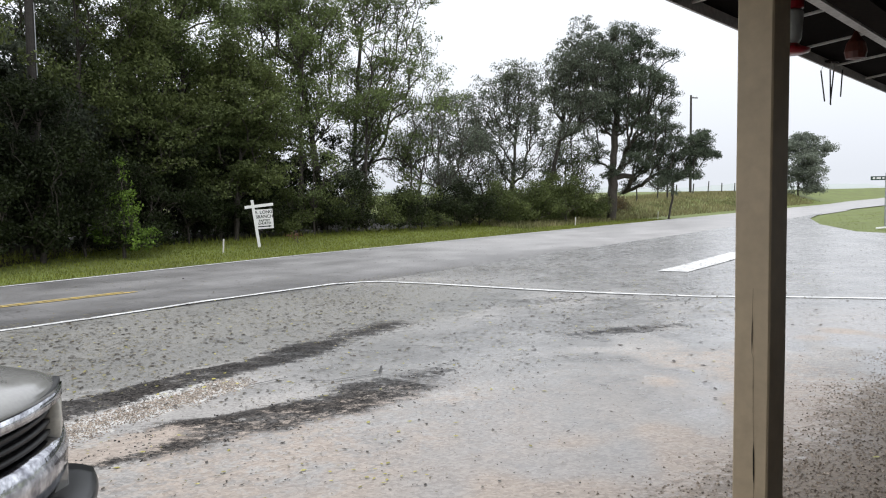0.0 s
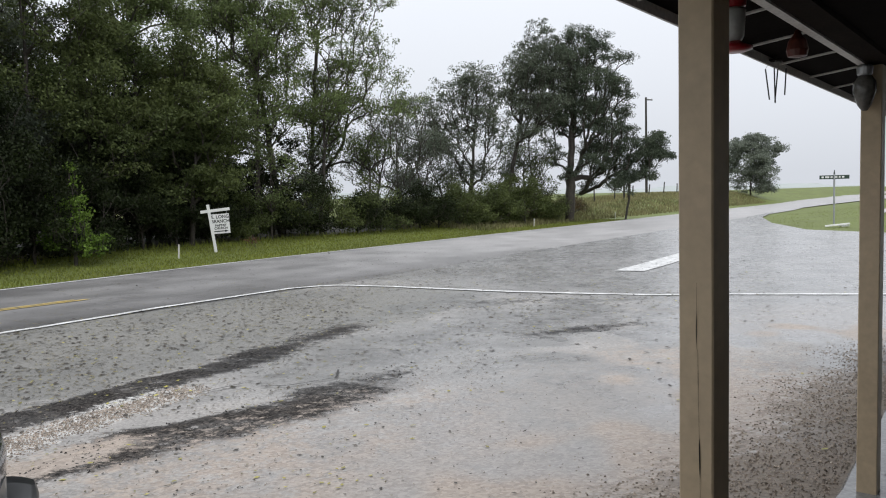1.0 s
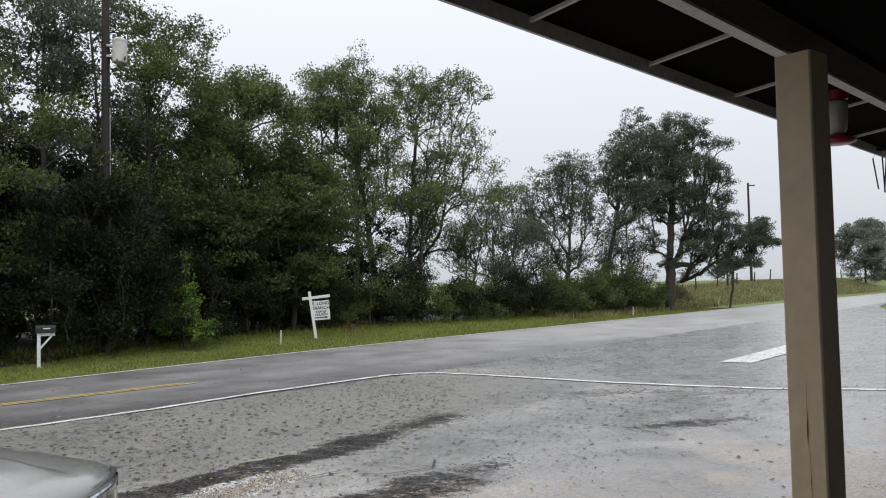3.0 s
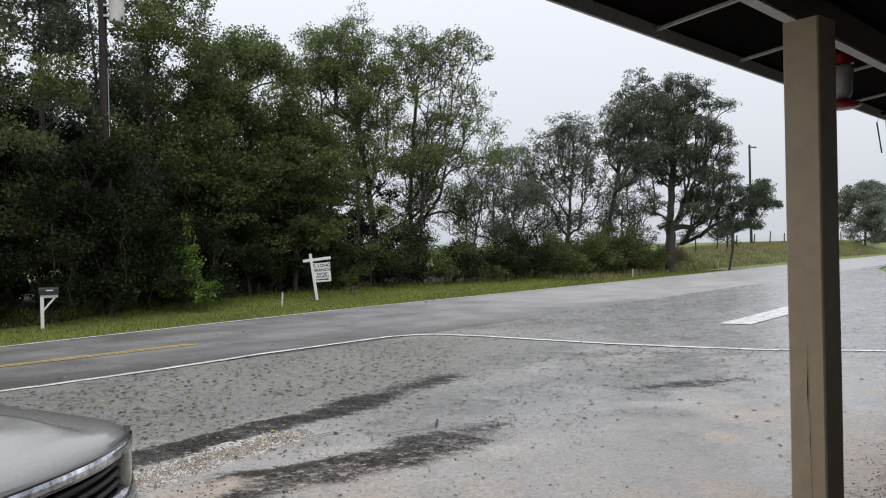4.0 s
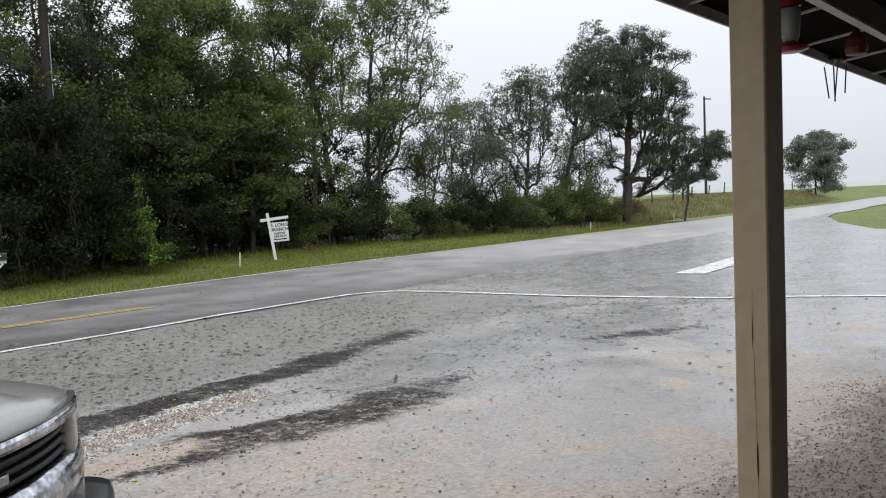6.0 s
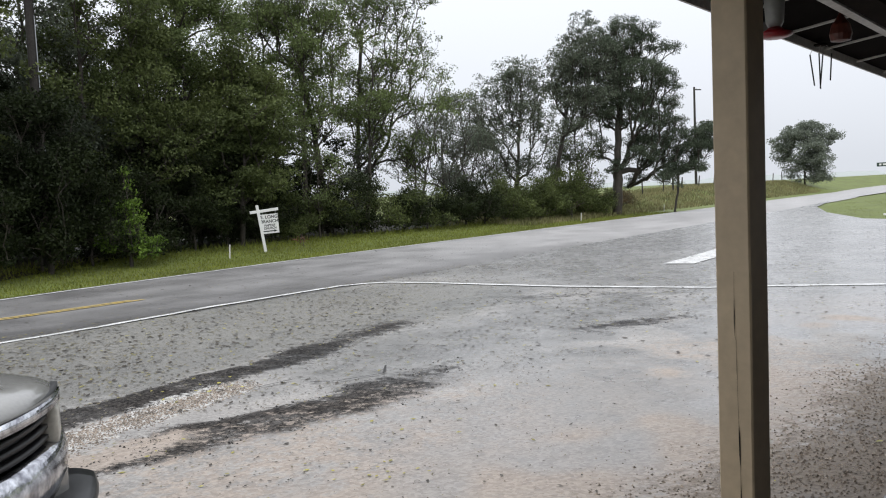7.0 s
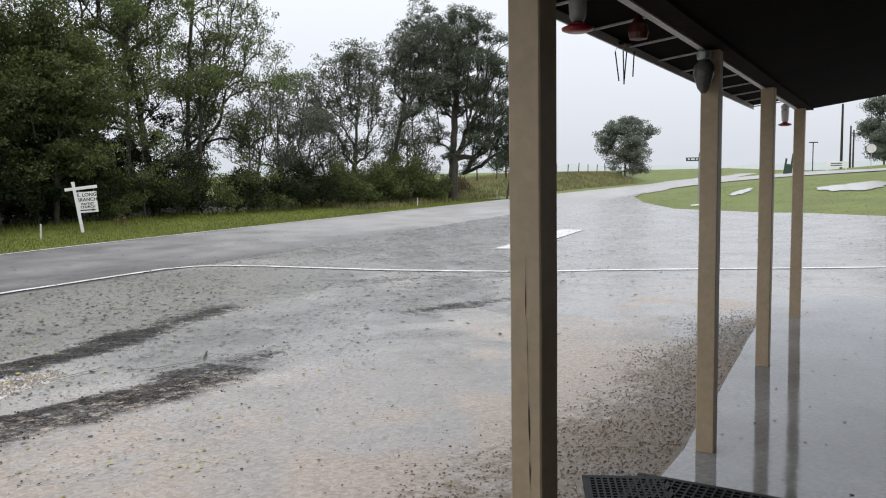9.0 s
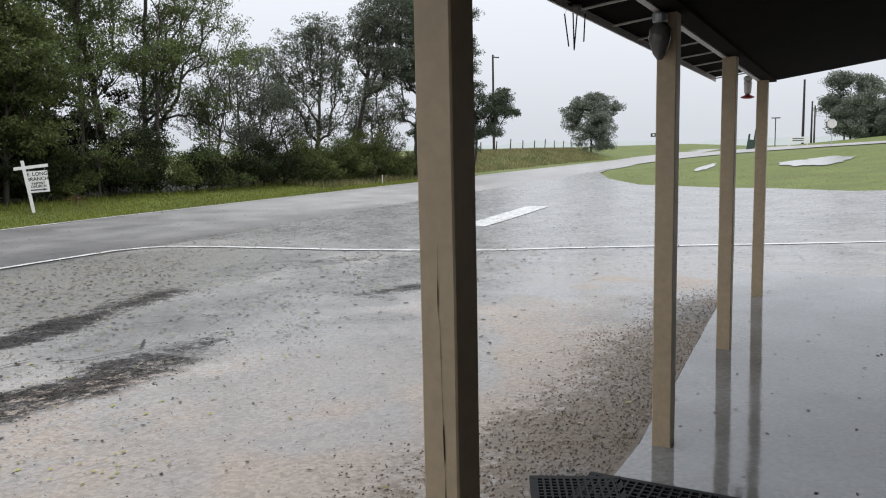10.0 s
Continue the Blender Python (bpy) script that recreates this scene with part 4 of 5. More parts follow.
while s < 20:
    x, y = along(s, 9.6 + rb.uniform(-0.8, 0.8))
    bush(x, y, rb.uniform(4.0, 6.5), rb.uniform(1.7, 2.3), M["leaf_shaded"], "tall dark shrub in the shade of the wood", 500 + k, leaves=60, size=0.15)
    s += rb.uniform(1.8, 2.6)
    k += 1

# a deeper screen of shrubs that closes the wood, and low brush on the bank
s = -16.0
while s < 24:
    x, y = along(s, 14.0 + rb.uniform(-1.2, 1.2))
    bush(x, y, rb.uniform(3.0, 4.6), 2.3, M["leaf_shaded"], "tall dark shrub deep in the wood", 560 + k, leaves=60, size=0.17)
    s += rb.uniform(2.4, 3.2)
    k += 1
M["leaf_russet"] = leaf_material("russet_brush_leaves", (0.15, 0.10, 0.055), (0.09, 0.085, 0.04))
bush(7.9, 50.3, 3.0, 1.5, M["leaf_olive"], "tall full green bush below the leaning tree", 655, leaves=60, size=0.12)
bush(5.2, 49.0, 2.4, 1.5, M["leaf_olive"], "full green bush below the ragged tree", 656, leaves=56, size=0.12)
bush(10.8, 54.2, 1.4, 1.2, M["leaf_olive"], "low brush round the foot of the pine", 657, leaves=40, size=0.11)
rng = np.random.default_rng(71)
tree(-12.1, 23.9, 5.0, round_crown(rng, 16, 1.2, 1.0, 5.0, br=0.9), M["leaf_shaded"], "dark young tree in front of the utility pole", 658, twigs=360, leaves=50, size=0.12, spread=0.3)
for s in (38.6, 40.3, 42.0, 44.0, 46.5, 49.0):
    x, y = along(s, 6.0 + rb.uniform(-0.4, 0.6))
    bush(x, y, rb.uniform(0.7, 1.2), 1.2, M["leaf_russet"], "low russet brush in the dry grass of the bank", 600 + k, leaves=26, size=0.1)
    k += 1

# thin saplings between the larger trees
s = 10.0
while s < 41:
    x, y = along(s, 6.8 + rb.uniform(-0.6, 3.0))
    rng = np.random.default_rng(700 + k)
    top = rb.uniform(2.8, 5.6)
    tree(x, y, top, round_crown(rng, 9, 1.2, top * 0.3, top, br=0.8), M["leaf_grey" if rb.random() < 0.6 else "leaf_green"], "thin young tree with sparse leaves and fine twigs", 700 + k, lean=(rng.normal(0, 0.4), rng.normal(0, 0.3)), twigs=190, leaves=12, size=0.11, spread=0.2, bare=0.3, thick=0.8)
    s += rb.uniform(2.4, 3.8)
    k += 1
# slender stems among the airy trees
for x, y, top, dx in ((-8.6, 41.5, 11.5, -0.6), (-4.2, 41.2, 10.8, 0.9), (-7.0, 38.6, 9.6, 0.5), (1.6, 50.2, 6.4, -0.7)):
    rng = np.random.default_rng(800 + k)
    tree(x, y, top, round_crown(rng, 14, 1.7, top * 0.35, top, cx=dx * 0.6, br=1.0), M["leaf_green" if x < -2 else "leaf_grey"], "slender tree with an open crown in the tree line", 800 + k, lean=(dx, 0), twigs=330, leaves=22, size=0.13, spread=0.24, bare=0.15)
    k += 1

M["rust"] = material("rust_red_painted_tin", (0.10, 0.022, 0.013), 0.45, vary=0.25)
M["red"] = material("red_plastic", (0.28, 0.012, 0.018), 0.3, vary=0.1)
M["sign_green"] = material("dark_green_sign_sheet", (0.02, 0.045, 0.03), 0.4, vary=0.1)
M["silver"] = material("silver_beige_car_paint", (0.36, 0.355, 0.34), 0.13, metal=0.35, vary=0.05, scale=2)
M["chrome"] = material("scratched_chrome", (0.62, 0.63, 0.66), 0.12, metal=1.0, vary=0.35, scale=14, fine=40, second=(0.22, 0.22, 0.25), bump=0.25, bump_scale=22)
M["lamp_glass"] = material("hazed_headlamp_lens", (0.62, 0.60, 0.53), 0.15, vary=0.1)
M["dark_plastic"] = material("wet_black_plastic", (0.012, 0.012, 0.014), 0.3, vary=0.2, scale=8)
M["stone"] = material("wet_gravel_stones", (0.33, 0.275, 0.225), 0.4, vary=0.3, spread=0.55)
M["tar_chip"] = material("broken_asphalt_chips", (0.05, 0.047, 0.044), 0.55, vary=0.3, spread=0.6, spec=0.25)
M["dead_leaf"] = material("wet_brown_leaf_litter", (0.05, 0.038, 0.026), 0.5, vary=0.3, spread=0.5)
M["yellow_leaf"] = material("yellow_green_leaf_litter", (0.36, 0.33, 0.06), 0.5, vary=0.3, spread=0.4)


def glass(name, tint, rough=0.02):
    m = bpy.data.materials.new(name)
    m.use_nodes = True
    b = m.node_tree.nodes["Principled BSDF"]
    b.inputs["Base Color"].default_value = (*tint, 1)
    b.inputs["Roughness"].default_value = rough
    b.inputs["Transmission Weight"].default_value = 1.0
    b.inputs["IOR"].default_value = 1.4
    return m



M["dark_glass"] = glass("tinted_window_glass", (0.25, 0.28, 0.28))
# rainwater; its pale base colour stands in for the white sky mirrored there
M["water"] = material("sky_pale_rainwater", (0.42, 0.42, 0.40), 0.22, vary=0.15)


def text_mesh(words, size, mat, parent, m, label=""):
    """Raised letters in the built-in font, as a mesh."""
    cu = bpy.data.curves.new("lettering", "FONT")
    cu.body, cu.size, cu.align_x, cu.align_y = words, size, "CENTER", "CENTER"
    cu.extrude, cu.offset = 0.002, 0.004
    tmp = bpy.data.objects.new("lettering", cu)
    me = bpy.data.meshes.new_from_object(tmp)
    bpy.data.objects.remove(tmp)
    me.materials.clear()
    me.materials.append(mat)
    ob = new("lettering", me)
    ob.parent = parent
    ob.matrix_basis = m
    if label:
        ob["label"] = label
    return ob


# ---- church sign on the verge ----
def church_sign(x, y):
    t = thing("church_sign", pose(x, y, height(x, y) - 0.03, 0, 0, 13), "white leaning wooden roadside sign with black lettering", "sign")
    lean = pose(0, 0, 0, 0, -7.5, 0)
    bm = bmesh.new()
    box(bm, (-0.055, -0.05, -0.3), (0.055, 0.05, 1.80), 0.008, lean)
    part("post", bm, M["white"], t)
    arm_m = Matrix.Translation(lean @ Vector((0, 0, 1.55))) @ pose(0, 0, 0, 0, -6, 0)
    bm = bmesh.new()
    box(bm, (-0.31, -0.045, -0.055), (0.76, 0.045, 0.055), 0.008, arm_m)
    part("crossarm", bm, M["white"], t)
    pm = Matrix.Translation(arm_m @ Vector((0.36, -0.01, -0.52))) @ pose(0, 0, 0, 0, -3, 0)
    bm = bmesh.new()
    box(bm, (-0.33, -0.012, -0.37), (0.33, 0.012, 0.37), 0.005, pm)
    panel = part("panel", bm, M["white"], t, "white panel hung from the crossarm")
    for k, (w, z, sz) in enumerate((("E. LONG", 0.26, 0.17), ("BRANCH", 0.09, 0.165), ("BAPTIST", -0.065, 0.115), ("CHURCH", -0.17, 0.115))):
        text_mesh(w, sz, M["black"], panel, pm @ pose(0, -0.0145, z, 90, 0, 0), "black painted lettering")
    bm = bmesh.new()
    a = [bm.verts.new(p) for p in ((-0.26, -0.016, -0.30), (0.14, -0.016, -0.30), (0.14, -0.016, -0.325), (0.27, -0.016, -0.28), (0.14, -0.016, -0.235), (0.14, -0.016, -0.26), (-0.26, -0.016, -0.26))]
    bm.faces.new(a)
    r = bmesh.ops.extrude_face_region(bm, geom=bm.faces[:])
    bmesh.ops.translate(bm, vec=(0, 0.003, 0), verts=[v for v in r["geom"] if isinstance(v, bmesh.types.BMVert)])
    bmesh.ops.transform(bm, matrix=pm, verts=bm.verts)
    bmesh.ops.recalc_face_normals(bm, faces=bm.faces)
    part("arrow", bm, M["black"], panel, "black arrow")
    for hx in (0.15, 0.64):
        bm = bmesh.new()
        a = arm_m @ Vector((hx, 0, -0.04))
        rod(bm, a, a + Vector((0, 0, -0.13)), 0.008, sides=6)
        part("hanger", bm, M["steel"], t)


church_sign(-7.0, 30.3)


# ---- mailbox ----
def mailbox(x, y):
    t = thing("mailbox", pose(x, y, height(x, y) - 0.03, 0, 0, 30), "black dome-topped mailbox on a white wooden post", "mailbox")
    bm = bmesh.new()
    box(bm, (-0.045, -0.045, -0.2), (0.045, 0.045, 0.92), 0.006)
    box(bm, (-0.045, -0.04, 0.84), (0.40, 0.04, 0.92), 0.006)
    part("post", bm, M["white"], t)
    bm = bmesh.new()
    box(bm, (0.0, -0.03, 0.0), (0.05, 0.03, 0.46), 0.004, Matrix.Translation((0.0, 0, 0.5)) @ pose(0, 0, 0, 0, 40, 0))
    part("brace", bm, M["white"], t)
    bm = bmesh.new()
    prof = [(-0.09, 0)] + [(0.09 * -math.cos(math.pi * k / 8), 0.13 + 0.09 * math.sin(math.pi * k / 8)) for k in range(9)] + [(0.09, 0)]
    rings = [[bm.verts.new((xx, p[0], 0.922 + p[1])) for p in prof] for xx in (-0.08, 0.42)]
    n = len(prof)
    for k in range(n):
        bm.faces.new((rings[0][k], rings[0][(k + 1) % n], rings[1][(k + 1) % n], rings[1][k]))
    bm.faces.new(rings[0])
    bm.faces.new(list(reversed(rings[1])))
    bmesh.ops.recalc_face_normals(bm, faces=bm.faces)
    part("box", bm, M["black"], t, "black sheet-metal box")
    bm = bmesh.new()
    box(bm, (0.1, -0.098, 1.03), (0.28, -0.092, 1.06))
    part("flag", bm, M["white"], t)


mailbox(-12.53, 20.96)


# ---- poles ----
def utility_pole(x, y, top, r, label, arm=True, transformer=False):
    t = thing("utility_pole", pose(x, y, height(x, y) - 0.1, 0, 0, 20), label, "pole", "utility poles")
    bm = bmesh.new()
    rod(bm, (0, 0, -0.3), (0, 0, top), r, r * 0.7, 12)
    part("shaft", bm, M["pole"], t)
    if arm:
        bm = bmesh.new()
        box(bm, (-0.1, -0.06, top - 0.35), (0.9, 0.05, top - 0.23), 0.01)
        part("crossarm", bm, M["pole"], t)
        for k in (0.3, 0.8):
            bm = bmesh.new()
            lathe(bm, [(0.03, top - 0.23), (0.055, top - 0.19), (0.03, top - 0.15), (0.05, top - 0.11), (0.02, top - 0.07)], 8, Matrix.Translation((k, 0, 0)))
            part("insulator", bm, M["white"], t)
    if transformer:
        bm = bmesh.new()
        lathe(bm, [(0.2, 9.47), (0.235, 9.50), (0.235, 10.17), (0.25, 10.19), (0.25, 10.24), (0.12, 10.32), (0.03, 10.34)], 20, Matrix.Translation((0.46, -0.2, 0)))
        can = part("transformer", bm, M["trim"], t, "pale grey transformer can")
        bm = bmesh.new()
        box(bm, (0.05, -0.2, 9.67), (0.3, -0.02, 9.74))
        part("bracket", bm, M["steel"], t)
        bm = bmesh.new()
        box(bm, (0.05, -0.2, 10.02), (0.3, -0.02, 10.09))
        part("bracket", bm, M["steel"], t)
        bm = bmesh.new()
        rod(bm, (0.15, -0.08, 3.0), (0.14, -0.08, 8.0), 0.016, sides=8)
        part("conduit", bm, M["steel"], t, "pale conduit on the shaft")
    return t


utility_pole(-12.78, 25.2, 12.2, 0.17, "dark utility pole with a pale grey transformer", True, True)
utility_pole(28.8, 92.0, 11.4, 0.16, "thin weathered utility pole on the bank")
utility_pole(64.4, 82.9, 7.6, 0.16, "tall dark utility pole far beyond the side road", False)
utility_pole(80.9, 101.7, 6.2, 0.14, "distant dark utility pole", False)
utility_pole(74.4, 94.1, 6.0, 0.14, "distant dark utility pole", False)
utility_pole(88, 104, 6.0, 0.14, "distant dark utility pole", False)


def cable(a, b, sag, label):
    a, b = Vector(a), Vector(b)
    bm = bmesh.new()
    pts = [a.lerp(b, k / 12) - Vector((0, 0, sag * 4 * (k / 12) * (1 - k / 12))) for k in range(13)]
    for p, q in zip(pts, pts[1:]):
        rod(bm, p, q, 0.012, sides=5)
    tagged(part("power_cable", bm, M["black"]), label, "cable")


cable((-12.6, 25.1, 11.4), (*along(-45, 3.2), 10.0), 0.9, "thin black power cable strung between poles")
cable((-12.85, 25.2, 9.0), (*along(-45, 3.4), 8.0), 0.7, "thin black lower cable strung between poles")


# ---- signs on the island and beyond ----
def street_sign(x, y):
    t = thing("street_sign", pose(x, y, height(x, y) - 0.05, 0, 0, -28), "dark green street name sign on a grey steel post", "sign")
    bm = bmesh.new()
    rod(bm, (0, 0, -0.2), (0, 0, 2.75), 0.045, sides=8)
    part("post", bm, M["steel"], t)
    bm = bmesh.new()
    box(bm, (-0.7, -0.012, 2.40), (0.7, 0.012, 2.60), 0.004)
    blade = part("name_plate", bm, M["sign_green"], t)
    rng = random.Random(8)
    xx = -0.6
    while xx < 0.5:
        w = rng.uniform(0.08, 0.2)
        bm = bmesh.new()
        box(bm, (xx, -0.017, 2.46), (min(xx + w, 0.62), -0.013, 2.55))
        part("lettering_bar", bm, M["white"], blade)
        xx += w + 0.06
    bm = bmesh.new()
    box(bm, (-0.012, -0.5, 2.66), (0.012, 0.5, 2.86), 0.004)
    part("name_plate", bm, M["sign_green"], t)


street_sign(22.5, 40.2)


def fallen_board(x, y):
    bm = bmesh.new()
    box(bm, (-0.55, -0.14, 0), (0.55, 0.14, 0.07), 0.01, pose(0, 0, 0.08, 0, -6, 0))
    box(bm, (0.1, -0.2, 0.0), (0.5, 0.1, 0.05), 0.01, pose(0, 0, 0.02, 0, -3, 25))
    ob = part("fallen_board", bm, M["white"])
    ob.matrix_world = pose(x, y, height(x, y) - 0.03, 0, 0, -25)
    tagged(ob, "white board lying in the wet grass", "board")


fallen_board(21.4, 37.9)


def stop_sign(x, y):
    z = height(x, y)
    t = thing("stop_sign", pose(x, y, z - 0.05, 0, 0, -40), "pale grey back of an octagonal road sign", "sign")
    bm = bmesh.new()
    box(bm, (-0.03, -0.02, -0.2), (0.03, 0.02, 2.1))
    part("post", bm, M["steel"], t)
    bm = bmesh.new()
    bmesh.ops.create_cone(bm, cap_ends=True, segments=8, radius1=0.41, radius2=0.41, depth=0.015, matrix=pose(0, -0.03, 1.9, 90, 0, 0) @ pose(0, 0, 0, 0, 0, 22.5))
    part("octagon", bm, M["trim"], t)


stop_sign(50.95, 61.7)


def board_sign(x, y):
    t = thing("board_sign", pose(x, y, height(x, y) - 0.05, 0, 0, -38), "low white board sign on two posts", "sign")
    for k in (-0.85, 0.85):
        bm = bmesh.new()
        box(bm, (k - 0.06, -0.06, -0.2), (k + 0.06, 0.06, 1.0), 0.01)
        part("post", bm, M["white"], t)
    bm = bmesh.new()
    box(bm, (-0.79, -0.03, 0.3), (0.79, 0.03, 0.9), 0.01)
    board = part("board", bm, M["white"], t)
    for z in (0.72, 0.52):
        bm = bmesh.new()
        box(bm, (-0.55, -0.037, z - 0.05), (0.5, -0.031, z + 0.04))
        part("lettering_bar", bm, M["sign_green"], board)


board_sign(54.9, 71.3)


def lamp_pole(x, y):
    t = thing("street_lamp", pose(x, y, height(x, y) - 0.05, 0, 0, -38), "thin grey pole with a flat crosspiece", "lamp")
    bm = bmesh.new()
    rod(bm, (0, 0, -0.2), (0, 0, 3.6), 0.06, sides=8)
    part("pole", bm, M["pole"], t)
    bm = bmesh.new()
    box(bm, (-0.5, -0.12, 3.55), (0.55, 0.12, 3.68), 0.02)
    part("crosspiece", bm, M["pole"], t)


lamp_pole(64.95, 88.8)


def leaning_frame(x, y):
    t = thing("culvert_marker", pose(x, y, height(x, y) - 0.05, 0, 8, -30), "dark green leaning metal frame by the road", "marker")
    for k in (-0.3, 0.3):
        bm = bmesh.new()
        box(bm, (k - 0.1, -0.06, -0.2), (k + 0.1, 0.06, 2.0 + k), 0.02)
        part("upright", bm, M["sign_green"], t)
    bm = bmesh.new()
    box(bm, (-0.4, -0.09, 0.0), (0.45, -0.062, 1.1), 0.02)
    part("plate", bm, M["sign_green"], t)


leaning_frame(54.0, 78.1)


# ---- fence on the bank, stakes by the road ----
def fence_post(x, y, h, r=0.07):
    bm = bmesh.new()
    rod(bm, (0, 0, -0.2), (0.03, 0, h), r, r * 0.9, 8)
    ob = part("fence_post", bm, M["pole"])
    ob.matrix_world = pose(x, y, height(x, y) - 0.03, 0, random.Random(int(x * 10)).uniform(-4, 4), 0)
    tagged(ob, "weathered wooden fence post in long grass", "fence post", "fence on the bank")


for k in range(16):
    x, y = along(34 + k * 5.2, 9.3)
    fence_post(x, y, 1.25 if k % 3 else 1.45)
for dx in (0.0, 1.1):
    x, y = along(66 + dx, 8.6)
    fence_post(x, y, 1.6, 0.1)


def stake(x, y, h):
    bm = bmesh.new()
    box(bm, (-0.025, -0.015, -0.15), (0.025, 0.015, h), 0.004)
    ob = part("marker_stake", bm, M["trim"])
    ob.matrix_world = pose(x, y, height(x, y) - 0.03, 0, 3, 10)
    tagged(ob, "short white marker stake in the verge", "stake", "verge stakes")


stake(-7.7, 27.8, 0.5)
stake(*along(33, 2.2), 0.5)
stake(*along(46, 2.0), 0.5)


# ---- puddles on the island ----
def puddle(cx, cy, a, b, turn, seed):
    pts = []
    for k in range(36):
        q = 2 * math.pi * k / 36
        r = 1 + 0.5 * noise.noise((math.cos(q) * 1.6 + seed, math.sin(q) * 1.6, seed)) + 0.25 * noise.noise((math.cos(q) * 5, math.sin(q) * 5, seed))
        x, y = math.cos(q) * a * r, math.sin(q) * b * r
        pts.append((cx + x * math.cos(turn) - y * math.sin(turn), cy + x * math.sin(turn) + y * math.cos(turn)))
    draped("puddle", pts, 0.8, 0.0, M["water"], "shallow rainwater puddle lying in the grass", "puddle")


puddle(32.7, 40.6, 3.4, 1.7, 0.9, 1.0)
puddle(30.2, 48.5, 4.5, 0.5, 0.9, 2.0)


# ---- things under the eave ----
def feeder(s, d, top, label, jar):
    p = row(s, d, top)
    t = thing("bird_feeder", Matrix.Translation(p), label, "feeder", "hanging feeders")
    bm = bmesh.new()
    lathe(bm, [(0.018, -0.05), (0.036, -0.045), (0.038, -0.015), (0.02, 0.0)], 18)
    part("cap", bm, M["red"] if jar is M["cloudy"] else jar, t)
    bm = bmesh.new()
    lathe(bm, [(0.022, -0.165), (0.03, -0.15), (0.036, -0.06), (0.033, -0.051)], 20)
    part("jar", bm, jar, t, "cloudy plastic jar", True)
    bm = bmesh.new()
    lathe(bm, [(0.035, -0.205), (0.058, -0.197), (0.06, -0.187), (0.03, -0.175), (0.022, -0.167)], 20)
    part("dish", bm, M["red"], t, "red feeding dish", True)
    bm = bmesh.new()
    rod(bm, (0, 0, 0.0), (0, 0, 0.05), 0.003, sides=6)
    part("hook", bm, M["steel"], t)
    return t


M["hazed"] = material("grey_hazed_plastic", (0.13, 0.125, 0.115), 0.22, vary=0.2)
M["cloudy"] = material("cloudy_plastic", (0.34, 0.34, 0.33), 0.3, vary=0.1)
feeder(-1.32, 0.15, 2.25, "red hanging bird feeder with a clear jar", M["cloudy"])
feeder(3.98, 0.1, 2.13, "red and white hanging bird feeder at the far end", M["white"])


def wind_chime(s, d):
    t = thing("wind_chime", Matrix.Translation(row(s, d, 2.195)), "thin dark metal wind chime hanging from the eave", "wind chime")
    bm = bmesh.new()
    lathe(bm, [(0.004, 0.0), (0.03, -0.004), (0.032, -0.012), (0.004, -0.014)], 12)
    part("disc", bm, M["beam"], t)
    for x, y, ln, a in ((-0.045, 0.01, 0.15, 8), (-0.015, -0.02, 0.17, 2), (0.02, 0.015, 0.16, -5), (0.05, -0.01, 0.13, -3)):
        bm = bmesh.new()
        rod(bm, (x + ln * math.sin(radians(a)), y, -0.05 - ln), (x, y, -0.05), 0.0035, sides=8)
        tube = part("tube", bm, M["black"], t)
        bm = bmesh.new()
        rod(bm, (x, y, -0.05), (x * 0.5, y, -0.01), 0.0012, sides=4)
        part("string", bm, M["trim"], tube)
    return t


def tin_ornament(s, d, z):
    t = thing("tin_ornament", Matrix.Translation(row(s, d, z)) @ TURN, "small rust-red tin ornament hanging by the beam", "ornament")
    bm = bmesh.new()
    lathe(bm, [(0.006, 0.02), (0.016, 0.0), (0.034, -0.025), (0.042, -0.06), (0.036, -0.085), (0.012, -0.09)], 14)
    part("bell", bm, M["rust"], t)
    bm = bmesh.new()
    rod(bm, (0, 0, 0.02), (0.0, 0, 0.08), 0.003, sides=6)
    part("wire", bm, M["steel"], t)


wind_chime(-0.1, 0.36)
tin_ornament(-0.86, 0.06, 2.16)


def flood_lamp(s, d, z):
    t = thing("porch_lamp", Matrix.Translation(row(s, d, z)) @ TURN, "small porch lamp with a grey hazed globe on a post", "lamp")
    bm = bmesh.new()
    lathe(bm, [(0.03, 0.06), (0.036, 0.05), (0.034, 0.02), (0.028, 0.01)], 16)
    part("cap", bm, M["steel"], t, "grey metal cap")
    bm = bmesh.new()
    lathe(bm, [(0.012, -0.15), (0.03, -0.125), (0.05, -0.06), (0.048, -0.015), (0.03, 0.012)], 18)
    part("globe", bm, M["hazed"], t, "grey hazed globe", True)
    bm = bmesh.new()
    box(bm, (0.0, -0.02, 0.02), (0.065, 0.02, 0.05), 0.004)
    part("bracket", bm, M["steel"], t)


flood_lamp(-0.06, -0.03, 2.06)


